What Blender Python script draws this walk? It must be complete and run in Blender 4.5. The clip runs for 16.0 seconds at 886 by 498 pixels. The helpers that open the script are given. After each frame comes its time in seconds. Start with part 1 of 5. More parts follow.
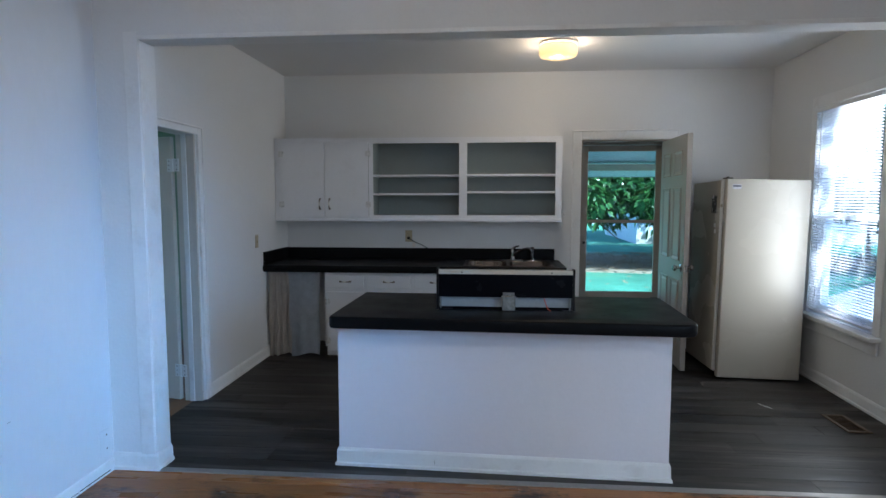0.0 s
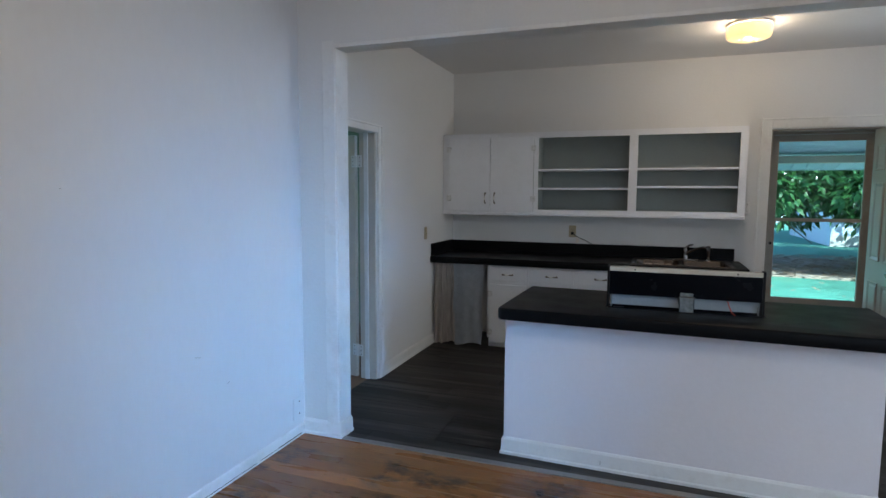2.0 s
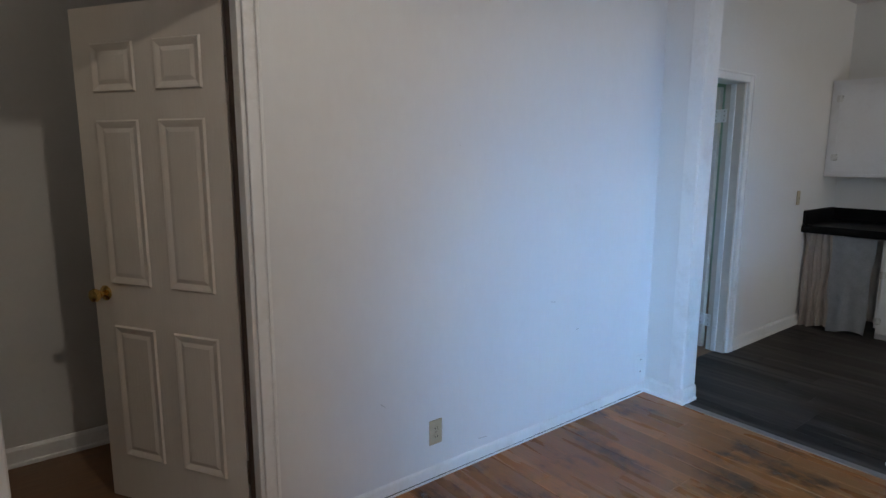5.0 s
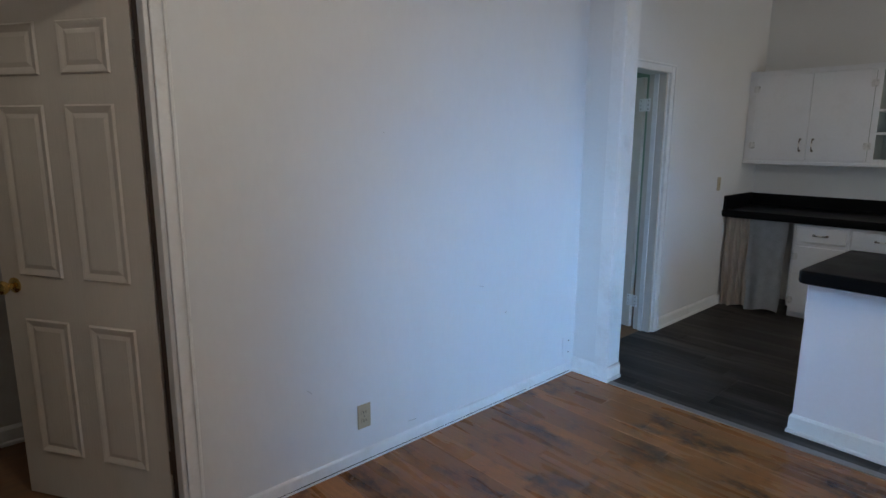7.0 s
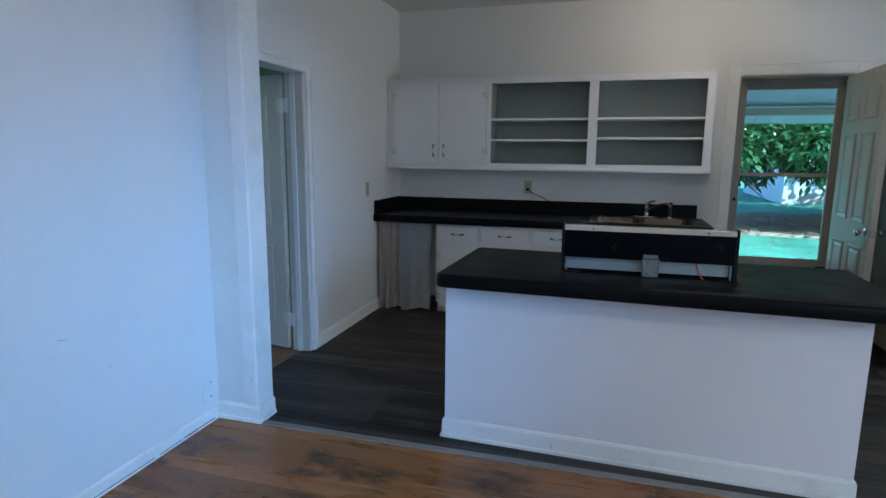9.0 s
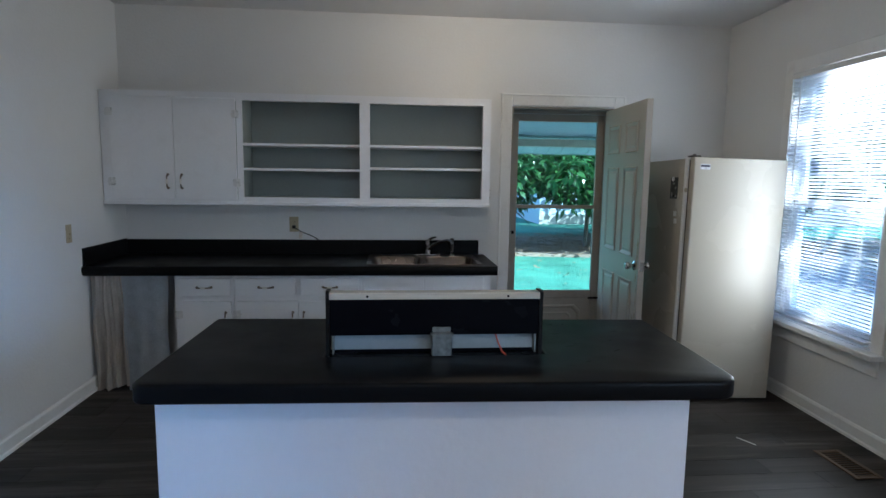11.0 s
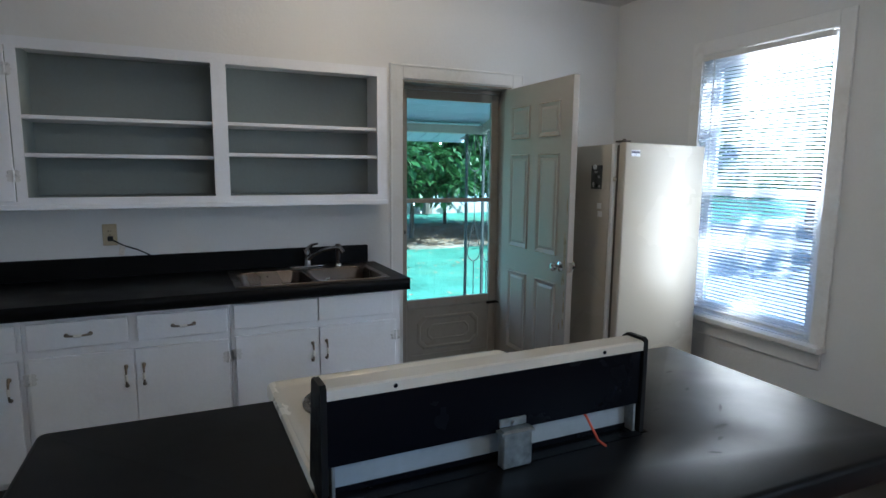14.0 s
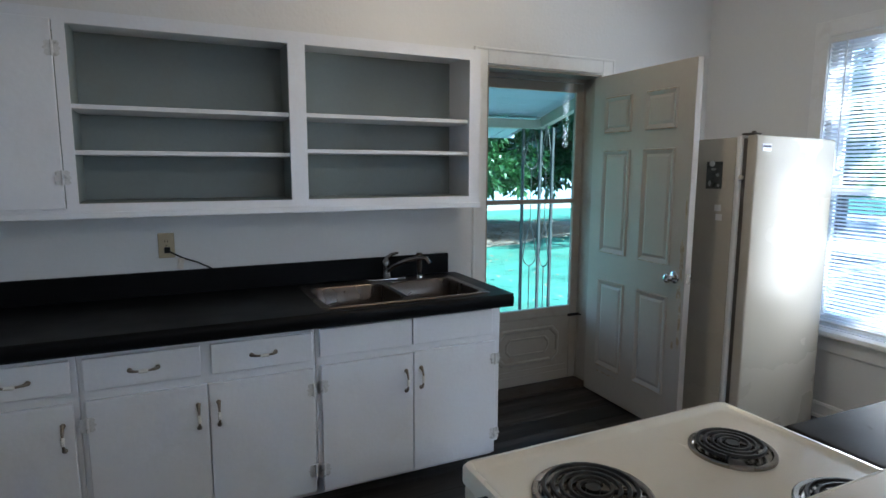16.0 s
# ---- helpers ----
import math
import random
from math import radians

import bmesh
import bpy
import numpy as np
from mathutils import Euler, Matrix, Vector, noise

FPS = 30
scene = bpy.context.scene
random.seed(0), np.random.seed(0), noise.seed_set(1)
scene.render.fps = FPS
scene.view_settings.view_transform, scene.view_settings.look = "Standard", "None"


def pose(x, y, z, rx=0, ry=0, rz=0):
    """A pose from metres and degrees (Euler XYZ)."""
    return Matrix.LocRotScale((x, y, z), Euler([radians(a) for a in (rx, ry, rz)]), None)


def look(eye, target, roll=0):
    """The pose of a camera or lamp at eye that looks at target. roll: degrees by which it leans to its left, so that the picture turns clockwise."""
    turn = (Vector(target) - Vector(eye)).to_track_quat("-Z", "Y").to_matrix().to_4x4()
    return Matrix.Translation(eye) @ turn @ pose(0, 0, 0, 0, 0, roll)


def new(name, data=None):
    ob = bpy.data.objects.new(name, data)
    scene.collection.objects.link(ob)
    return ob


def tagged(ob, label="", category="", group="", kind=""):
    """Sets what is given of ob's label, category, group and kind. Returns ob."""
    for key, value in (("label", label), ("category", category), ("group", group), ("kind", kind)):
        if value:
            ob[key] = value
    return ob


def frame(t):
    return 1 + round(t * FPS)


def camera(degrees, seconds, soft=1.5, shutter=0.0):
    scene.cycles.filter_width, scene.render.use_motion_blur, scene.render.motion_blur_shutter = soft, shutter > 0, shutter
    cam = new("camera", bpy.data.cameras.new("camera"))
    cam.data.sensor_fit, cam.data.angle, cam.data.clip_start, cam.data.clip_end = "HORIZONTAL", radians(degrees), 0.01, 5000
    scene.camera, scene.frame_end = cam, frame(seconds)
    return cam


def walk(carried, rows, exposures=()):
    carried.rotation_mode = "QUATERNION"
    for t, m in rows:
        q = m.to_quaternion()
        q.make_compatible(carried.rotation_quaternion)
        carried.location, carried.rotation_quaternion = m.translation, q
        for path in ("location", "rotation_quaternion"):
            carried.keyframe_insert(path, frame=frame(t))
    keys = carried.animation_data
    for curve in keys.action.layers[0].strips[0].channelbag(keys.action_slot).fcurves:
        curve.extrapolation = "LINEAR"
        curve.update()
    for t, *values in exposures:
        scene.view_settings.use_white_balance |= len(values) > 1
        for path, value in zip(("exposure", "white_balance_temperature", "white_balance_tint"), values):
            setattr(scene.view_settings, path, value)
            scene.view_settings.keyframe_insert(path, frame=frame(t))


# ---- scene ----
cam = camera(74.9, 16.0)
PATH = [
    (0, (0.723, 0.481, 1.474), (0.558, 2.467, 1.301), -0.0),
    (0.5, (0.709, 0.481, 1.477), (0.415, 2.452, 1.303), 0.0),
    (1, (0.7, 0.467, 1.471), (0.286, 2.416, 1.299), 0.1),
    (1.5, (0.681, 0.456, 1.469), (0.142, 2.374, 1.292), 0.2),
    (2, (0.644, 0.433, 1.47), (-0.035, 2.304, 1.278), 0.3),
    (2.5, (0.607, 0.414, 1.458), (-0.235, 2.216, 1.254), 0.3),
    (3, (0.571, 0.397, 1.455), (-0.456, 2.098, 1.231), 0.2),
    (3.5, (0.554, 0.369, 1.446), (-0.67, 1.933, 1.201), 0.2),
    (4, (0.544, 0.337, 1.44), (-0.853, 1.743, 1.168), 0.1),
    (4.2, (0.547, 0.324, 1.439), (-0.905, 1.671, 1.159), -0.0),
    (6.3, (0.668, 0.334, 1.458), (-0.927, 1.488, 1.107), 0.1),
    (6.5, (0.671, 0.345, 1.459), (-0.893, 1.54, 1.101), 0.2),
    (7, (0.697, 0.386, 1.448), (-0.75, 1.717, 1.079), 0.3),
    (7.5, (0.698, 0.479, 1.438), (-0.57, 1.982, 1.072), 0.5),
    (8, (0.673, 0.621, 1.44), (-0.361, 2.294, 1.08), 0.6),
    (8.5, (0.617, 0.758, 1.425), (-0.159, 2.567, 1.073), 0.6),
    (9, (0.633, 0.907, 1.415), (0.086, 2.802, 1.083), 0.5),
    (9.5, (0.689, 1.12, 1.473), (0.322, 3.06, 1.151), 0.6),
    (10, (0.675, 1.29, 1.478), (0.506, 3.262, 1.19), 0.7),
    (10.2, (0.689, 1.378, 1.473), (0.595, 3.357, 1.201), 0.8),
    (12.3, (0.459, 2.102, 1.498), (1.041, 4.003, 1.275), 0.6),
    (12.5, (0.427, 2.176, 1.496), (1.067, 4.057, 1.268), 0.7),
    (13, (0.325, 2.339, 1.495), (1.072, 4.178, 1.254), 0.7),
    (13.5, (0.256, 2.495, 1.473), (1.072, 4.303, 1.219), 0.6),
    (14, (0.207, 2.676, 1.468), (1.048, 4.469, 1.195), 0.5),
    (14.5, (0.14, 2.826, 1.459), (1.006, 4.606, 1.169), 0.5),
    (15, (0.041, 2.999, 1.463), (0.924, 4.769, 1.166), 0.6),
    (15.5, (-0.052, 3.148, 1.471), (0.819, 4.925, 1.181), 0.4),
    (16, (-0.08, 3.306, 1.467), (0.764, 5.097, 1.186), 0.2),
]
walk(cam, [(t, look(eye, target, roll)) for t, eye, target, roll in PATH], exposures=[(0, 2.0, 5600, 6), (2.0, 2.0, 5950, 7), (3.5, 2.07, 6150, 8), (6.8, 1.85, 6100, 7), (9, 1.95, 5500, 4), (10, 2.02, 5500, 4), (12.5, 2.02, 5550, 5), (16, 2.33, 5600, 5)])

# ---- world, sun, large lights ----
world = bpy.data.worlds.new("world")
scene.world = world
world.use_nodes = True
wn = world.node_tree
sky = wn.nodes.new("ShaderNodeTexSky")
sky.sky_type, sky.sun_disc = "NISHITA", False
SUN_DIR = Vector((-0.60, 0.52, -0.61)).normalized()
sky.sun_elevation = math.asin(-SUN_DIR.z)
sky.sun_rotation = math.atan2(-SUN_DIR.x, -SUN_DIR.y)
wn.links.new(sky.outputs[0], wn.nodes["Background"].inputs[0])
wn.nodes["Background"].inputs[1].default_value = 0.15

sun = new("sun", bpy.data.lights.new("sun", "SUN"))
sun.data.energy, sun.data.angle, sun.data.color = 5.0, radians(0.5), (1.0, 0.95, 0.86)
sun.matrix_world = look((8, -6, 12), Vector((8, -6, 12)) + SUN_DIR)


def area(name, eye, target, w, h, watts, colour):
    l = bpy.data.lights.new(name, "AREA")
    l.shape, l.size, l.size_y, l.energy, l.color = "RECTANGLE", w, h, watts, colour
    ob = new(name, l)
    ob.matrix_world = look(eye, target)
    return ob


def point(name, at, watts, colour, r=0.05):
    l = bpy.data.lights.new(name, "POINT")
    l.energy, l.color, l.shadow_soft_size = watts, colour, r
    ob = new(name, l)
    ob.location = at
    return ob


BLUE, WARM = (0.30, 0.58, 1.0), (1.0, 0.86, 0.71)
# daylight in the openings of the front room's two unseen windows (beside and behind the walker)
side = area("front_room_side_window_light", (3.22, 0.75, 1.35), (-1.317, 3.22, 0.36), 0.9, 1.4, 4.0, BLUE)
side.data.spread = radians(42)
# extra lamp added in the same opening, aimed to brighten the island's right end
side_fill = area("front_room_side_window_light", (3.20, 0.80, 1.45), (1.65, 3.5, 0.25), 0.8, 1.3, 1.15, (0.70, 0.83, 1.0))
side_fill.data.spread = radians(50)
rear = area("front_room_back_window_light", (2.0, -2.22, 1.40), (0.9, 3.4, 1.2), 1.6, 1.4, 1.3, (0.66, 0.80, 1.0))
rear.data.spread = radians(95)
# window out of view, assumed for the green room's dim daylight
area("green_room_window_light", (-3.55, 4.6, 1.4), (-1.5, 4.6, 1.0), 0.9, 1.2, 1.0, (0.75, 0.9, 1.0))
area("kitchen_window_light", (3.325, 4.87, 1.42), (2.3, 4.84, 1.50), 0.52, 1.46, 5.2, (1.0, 0.96, 0.91))
point("kitchen_bulb", (1.245, 5.25, 2.600), 2.7, (1.0, 0.76, 0.52), 0.04)
# unseen lamp, assumed for the warm upper walls and placed to fill the room
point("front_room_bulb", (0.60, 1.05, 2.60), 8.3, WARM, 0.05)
point("hall_bulb", (-2.0, -0.35, 2.60), 0.65, WARM, 0.05)


# ---- materials ----
def mat(name, base, rough=0.6, metal=0.0, vary=0.06, scale=3.0, grain=40.0, bump=0.02, stretch=(1, 1, 1), per=0.0,
        dirt=None, dirt_amount=0.0, dirt_scale=2.0, dirt_from=0.52, dirt_to=0.74, dirt_stretch=None, spec=0.5, coat=0.0, rough_vary=0.08):
    """Surface with colour that varies at two scales, fine relief, and optional dirt."""
    m = bpy.data.materials.new(name)
    m.use_nodes = True
    nt = m.node_tree
    n, l = nt.nodes, nt.links
    b = n["Principled BSDF"]
    b.inputs["Metallic"].default_value = metal
    b.inputs["Specular IOR Level"].default_value = spec
    b.inputs["Coat Weight"].default_value = coat
    geo = n.new("ShaderNodeNewGeometry")
    info = n.new("ShaderNodeObjectInfo")
    shift = n.new("ShaderNodeVectorMath")
    shift.operation = "MULTIPLY_ADD"
    shift.inputs[1].default_value = stretch
    off = n.new("ShaderNodeMath")
    off.operation = "MULTIPLY"
    off.inputs[1].default_value = 37.0 if per else 0.0
    l.new(info.outputs["Random"], off.inputs[0])
    l.new(geo.outputs["Position"], shift.inputs[0])
    l.new(off.outputs[0], shift.inputs[2])
    big = n.new("ShaderNodeTexNoise")
    big.inputs["Scale"].default_value, big.inputs["Detail"].default_value = scale, 4
    fine = n.new("ShaderNodeTexNoise")
    fine.inputs["Scale"].default_value, fine.inputs["Detail"].default_value = grain, 5
    l.new(shift.outputs[0], big.inputs["Vector"])
    l.new(shift.outputs[0], fine.inputs["Vector"])
    mix = n.new("ShaderNodeMath")
    mix.operation = "ADD"
    l.new(big.outputs[0], mix.inputs[0])
    l.new(fine.outputs[0], mix.inputs[1])
    ramp = n.new("ShaderNodeMapRange")
    ramp.inputs[1].default_value, ramp.inputs[2].default_value = 0.6, 1.4
    ramp.inputs[3].default_value, ramp.inputs[4].default_value = 1 - vary, 1 + vary
    l.new(mix.outputs[0], ramp.inputs[0])
    val = ramp.outputs[0]
    if per:
        pr = n.new("ShaderNodeMapRange")
        pr.inputs[3].default_value, pr.inputs[4].default_value = 1 - per, 1 + per
        l.new(info.outputs["Random"], pr.inputs[0])
        mu = n.new("ShaderNodeMath")
        mu.operation = "MULTIPLY"
        l.new(val, mu.inputs[0])
        l.new(pr.outputs[0], mu.inputs[1])
        val = mu.outputs[0]
    col = n.new("ShaderNodeVectorMath")
    col.operation = "SCALE"
    col.inputs[0].default_value = base
    l.new(val, col.inputs["Scale"])
    out = col.outputs[0]
    if dirt:
        dn = n.new("ShaderNodeTexNoise")
        dn.inputs["Scale"].default_value, dn.inputs["Detail"].default_value, dn.inputs["Roughness"].default_value = dirt_scale, 6, 0.72
        ds = n.new("ShaderNodeVectorMath")
        ds.operation = "MULTIPLY"
        ds.inputs[1].default_value = dirt_stretch or stretch
        l.new(geo.outputs["Position"], ds.inputs[0])
        l.new(ds.outputs[0], dn.inputs["Vector"])
        dr = n.new("ShaderNodeMapRange")
        dr.inputs[1].default_value, dr.inputs[2].default_value = dirt_from, dirt_to
        dr.inputs[3].default_value, dr.inputs[4].default_value = 0.0, dirt_amount
        l.new(dn.outputs[0], dr.inputs[0])
        dm = n.new("ShaderNodeMix")
        dm.data_type = "RGBA"
        l.new(dr.outputs[0], dm.inputs[0])
        l.new(out, dm.inputs[6])
        dm.inputs[7].default_value = (*dirt, 1)
        out = dm.outputs[2]
    l.new(out, b.inputs["Base Color"])
    rr = n.new("ShaderNodeMapRange")
    rr.inputs[1].default_value, rr.inputs[2].default_value = 0.3, 0.7
    rr.inputs[3].default_value, rr.inputs[4].default_value = max(0.02, rough - rough_vary), min(1, rough + rough_vary)
    l.new(big.outputs[0], rr.inputs[0])
    l.new(rr.outputs[0], b.inputs["Roughness"])
    if bump:
        bp = n.new("ShaderNodeBump")
        bp.inputs["Strength"].default_value, bp.inputs["Distance"].default_value = 0.6, bump
        l.new(fine.outputs[0], bp.inputs["Height"])
        l.new(bp.outputs[0], b.inputs["Normal"])
    return m


def glass(name, tint=(1, 1, 1), rough=0.0):
    m = bpy.data.materials.new(name)
    m.use_nodes = True
    n, l = m.node_tree.nodes, m.node_tree.links
    n.remove(n["Principled BSDF"])
    tr, gl, mx, fr = n.new("ShaderNodeBsdfTransparent"), n.new("ShaderNodeBsdfGlossy"), n.new("ShaderNodeMixShader"), n.new("ShaderNodeLayerWeight")
    pw, ad = n.new("ShaderNodeMath"), n.new("ShaderNodeMath")
    pw.operation, ad.operation = "POWER", "MULTIPLY_ADD"
    pw.inputs[1].default_value, ad.inputs[1].default_value, ad.inputs[2].default_value = 4.0, 0.6, 0.03
    tr.inputs[0].default_value = (*tint, 1)
    gl.inputs["Roughness"].default_value = rough
    fr.inputs[0].default_value = 0.5
    l.new(fr.outputs["Facing"], pw.inputs[0])
    l.new(pw.outputs[0], ad.inputs[0])
    l.new(ad.outputs[0], mx.inputs[0])
    l.new(tr.outputs[0], mx.inputs[1])
    l.new(gl.outputs[0], mx.inputs[2])
    l.new(mx.outputs[0], n["Material Output"].inputs[0])
    return m


def thin(name, base, through_amount=0.5, rough=0.6, vary=0.1, scale=30.0, gloss=0.0):
    """Thin sheet that lets part of the light through: blind slats, cloth, leaves."""
    m = mat(name, base, rough, vary=vary, scale=scale / 8, grain=scale, bump=0.0)
    n, l = m.node_tree.nodes, m.node_tree.links
    b = n["Principled BSDF"]
    b.inputs["Specular IOR Level"].default_value = gloss
    tr, mx = n.new("ShaderNodeBsdfTranslucent"), n.new("ShaderNodeMixShader")
    l.new(b.inputs["Base Color"].links[0].from_socket, tr.inputs[0])
    mx.inputs[0].default_value = through_amount
    l.new(b.outputs[0], mx.inputs[1])
    l.new(tr.outputs[0], mx.inputs[2])
    l.new(mx.outputs[0], n["Material Output"].inputs[0])
    return m


def glow(name, colour, strength):
    m = bpy.data.materials.new(name)
    m.use_nodes = True
    b = m.node_tree.nodes["Principled BSDF"]
    b.inputs["Base Color"].default_value = (0.85, 0.75, 0.55, 1)
    b.inputs["Roughness"].default_value = 0.25
    b.inputs["Emission Color"].default_value = (*colour, 1)
    b.inputs["Emission Strength"].default_value = strength
    return m


WALL = mat("wall_paint", (0.74, 0.74, 0.735), 0.62, vary=0.02, scale=1.2, grain=55, bump=0.0022, dirt=(0.60, 0.58, 0.55), dirt_amount=0.16, dirt_scale=1.4)
PANEL = mat("wallboard_paint", (0.74, 0.74, 0.74), 0.5, vary=0.02, scale=1.0, grain=26, bump=0.0009, stretch=(1, 1.6, 0.7), dirt=(0.60, 0.58, 0.56), dirt_amount=0.14, dirt_scale=1.1)
CEIL = mat("ceiling_paint", (0.70, 0.69, 0.68), 0.75, vary=0.02, scale=1.0, grain=30, bump=0.0025)
TRIM = mat("trim_paint", (0.80, 0.80, 0.79), 0.38, vary=0.03, scale=4, grain=50, bump=0.001, dirt=(0.42, 0.37, 0.31), dirt_amount=0.3, dirt_scale=5)
CAB = mat("cabinet_paint", (0.79, 0.80, 0.83), 0.36, vary=0.025, scale=5, grain=60, bump=0.0012, dirt=(0.5, 0.48, 0.46), dirt_amount=0.18, dirt_scale=4)
CAB_IN = mat("cabinet_lining_paint", (0.30, 0.335, 0.32), 0.55, vary=0.04, scale=3, grain=50, bump=0.001, dirt=(0.30, 0.27, 0.22), dirt_amount=0.4, dirt_scale=2.0)
ISLAND = mat("island_paint", (0.76, 0.74, 0.77), 0.5, vary=0.02, scale=2, grain=45, bump=0.0015, dirt=(0.6, 0.57, 0.56), dirt_amount=0.15)
LAMINATE = mat("black_laminate", (0.006, 0.0062, 0.007), 0.38, vary=0.12, scale=5, grain=260, bump=0.0002, spec=0.085, rough_vary=0.05)
OAK = mat("worn_oak", (0.29, 0.118, 0.034), 0.32, vary=0.26, scale=3.0, grain=22, bump=0.001, stretch=(0.5, 4, 1), per=0.27, dirt=(0.016, 0.007, 0.004), dirt_amount=0.90, dirt_scale=2.9, dirt_from=0.515, dirt_to=0.645, dirt_stretch=(0.9, 1.5, 1.0), spec=0.4, rough_vary=0.15)
VINYL = mat("grey_vinyl_plank", (0.019, 0.0165, 0.015), 0.48, vary=0.75, scale=2, grain=8, bump=0.0008, stretch=(0.3, 5, 1), per=0.65, spec=0.26, dirt=(0.095, 0.084, 0.074), dirt_amount=0.7, dirt_scale=1.6, dirt_from=0.50, dirt_to=0.64, dirt_stretch=(0.35, 4.5, 1.0), rough_vary=0.1)
SUBFLOOR = mat("subfloor_wood", (0.05, 0.035, 0.025), 0.9)
STRIP = mat("metal_threshold", (0.30, 0.285, 0.27), 0.45, 0.5, vary=0.15, scale=8, grain=60, bump=0.001)
STEELDOOR = mat("painted_steel_door", (0.38, 0.345, 0.305), 0.38, vary=0.03, scale=3, grain=40, bump=0.0006, dirt=(0.34, 0.28, 0.20), dirt_amount=0.16, dirt_scale=3.0, rough_vary=0.03)
DOORPAINT = mat("painted_panel_door", (0.66, 0.61, 0.54), 0.42, vary=0.03, scale=3, grain=30, bump=0.0012, stretch=(4, 4, 0.4), dirt=(0.5, 0.45, 0.4), dirt_amount=0.2)
STORM = mat("storm_door_enamel", (0.33, 0.30, 0.26), 0.38, vary=0.05, scale=4, grain=40, bump=0.0006, dirt=(0.20, 0.15, 0.10), dirt_amount=0.5, dirt_scale=4)
CREAM = mat("cream_enamel", (0.70, 0.65, 0.55), 0.22, vary=0.015, scale=3, grain=120, bump=0.0004, dirt=(0.45, 0.36, 0.24), dirt_amount=0.15, dirt_scale=5, coat=0.3)
ALMOND = mat("almond_fridge_enamel", (0.50, 0.465, 0.395), 0.27, vary=0.015, scale=2, grain=150, bump=0.0006, dirt=(0.42, 0.36, 0.27), dirt_amount=0.08, dirt_scale=3, spec=0.28, rough_vary=0.02)
GASKET = mat("grey_rubber_gasket", (0.09, 0.08, 0.07), 0.7)
BLACKMETAL = mat("black_enamelled_steel", (0.003, 0.0036, 0.006), 0.26, vary=0.1, scale=10, grain=90, bump=0.0, spec=0.09, rough_vary=0.02)
COIL = mat("burner_coil", (0.02, 0.02, 0.02), 0.42, 0.6, vary=0.3, scale=30, grain=100, bump=0.0006)
FAUCET = mat("dulled_chrome", (0.26, 0.25, 0.245), 0.16, 1.0, vary=0.08, scale=20, grain=90, bump=0.0)
CHROME = mat("chrome", (0.62, 0.60, 0.58), 0.12, 1.0, vary=0.05, scale=20, grain=90, bump=0.0)
STEEL = mat("brushed_steel", (0.13, 0.108, 0.094), 0.32, 1.0, vary=0.12, scale=6, grain=120, bump=0.0006, stretch=(1, 6, 1))
GALV = mat("galvanised_steel", (0.27, 0.29, 0.29), 0.45, 0.8, vary=0.3, scale=30, grain=60, bump=0.0006)
PANMETAL = mat("grimy_chrome", (0.30, 0.28, 0.26), 0.24, 1.0, vary=0.2, scale=14, grain=90, bump=0.0)
HINGEMETAL = mat("worn_painted_hinge", (0.66, 0.66, 0.66), 0.32, 0.2, vary=0.2, scale=40, grain=120, bump=0.0005)
BRASS = mat("polished_brass", (0.75, 0.52, 0.18), 0.18, 1.0, vary=0.05, scale=10, grain=60, bump=0.0)
BRONZE = mat("antique_pewter", (0.20, 0.17, 0.14), 0.35, 0.9, vary=0.3, scale=40, grain=120, bump=0.0005)
PORCELAIN = mat("white_porcelain", (0.78, 0.76, 0.72), 0.15, vary=0.02)
IVORY = mat("ivory_plastic", (0.46, 0.39, 0.26), 0.4, vary=0.03, scale=20, grain=80, bump=0.0)
WHITEPL = mat("white_plastic", (0.75, 0.75, 0.74), 0.4, vary=0.02, scale=20, grain=80, bump=0.0)
BLACKPL = mat("black_plastic", (0.008, 0.008, 0.008), 0.45, vary=0.1, scale=30, grain=80, bump=0.0, spec=0.2)
REDWIRE = mat("red_insulation", (0.55, 0.07, 0.03), 0.45, vary=0.05)
CLOTH = thin("sheer_cloth", (0.56, 0.51, 0.46), 0.35, 0.9, vary=0.12, scale=120)
CLOTHGREY = thin("grey_sheer_cloth", (0.42, 0.45, 0.49), 0.35, 0.9, vary=0.15, scale=120)
SLAT = thin("white_vinyl_slat", (0.88, 0.90, 0.93), 0.58, 0.4, vary=0.01, scale=30, gloss=0.3)
VINYLFRAME = mat("white_window_vinyl", (0.80, 0.81, 0.82), 0.35, vary=0.015, scale=8, grain=50, bump=0.0)
PANE = glass("window_glass", (0.81, 0.89, 1.0))
STORMPANE = glass("tinted_storm_glass", (0.82, 0.95, 1.0))
LAMPGLASS = glow("lit_amber_glass", (1.0, 0.55, 0.20), 0.38)
GREENWALL = mat("green_wall_paint", (0.26, 0.36, 0.26), 0.6, vary=0.03, scale=2, grain=40, bump=0.0015)
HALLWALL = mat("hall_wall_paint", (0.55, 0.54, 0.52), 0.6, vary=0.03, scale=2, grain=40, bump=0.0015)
BOARD = mat("porch_board_paint", (0.42, 0.48, 0.53), 0.6, vary=0.06, scale=3, grain=30, bump=0.002, stretch=(0.4, 4, 1))
BEAM = mat("weathered_beam_paint", (0.42, 0.36, 0.28), 0.7, vary=0.1, scale=4, grain=30, bump=0.002, dirt=(0.2, 0.16, 0.11), dirt_amount=0.5)
IRON = mat("painted_wrought_iron", (0.035, 0.042, 0.042), 0.6, 0.0, vary=0.2, scale=20, grain=80, bump=0.001)
GRAVEL = mat("grey_gravel", (0.33, 0.33, 0.33), 0.9, vary=0.3, scale=4, grain=40, bump=0.01)
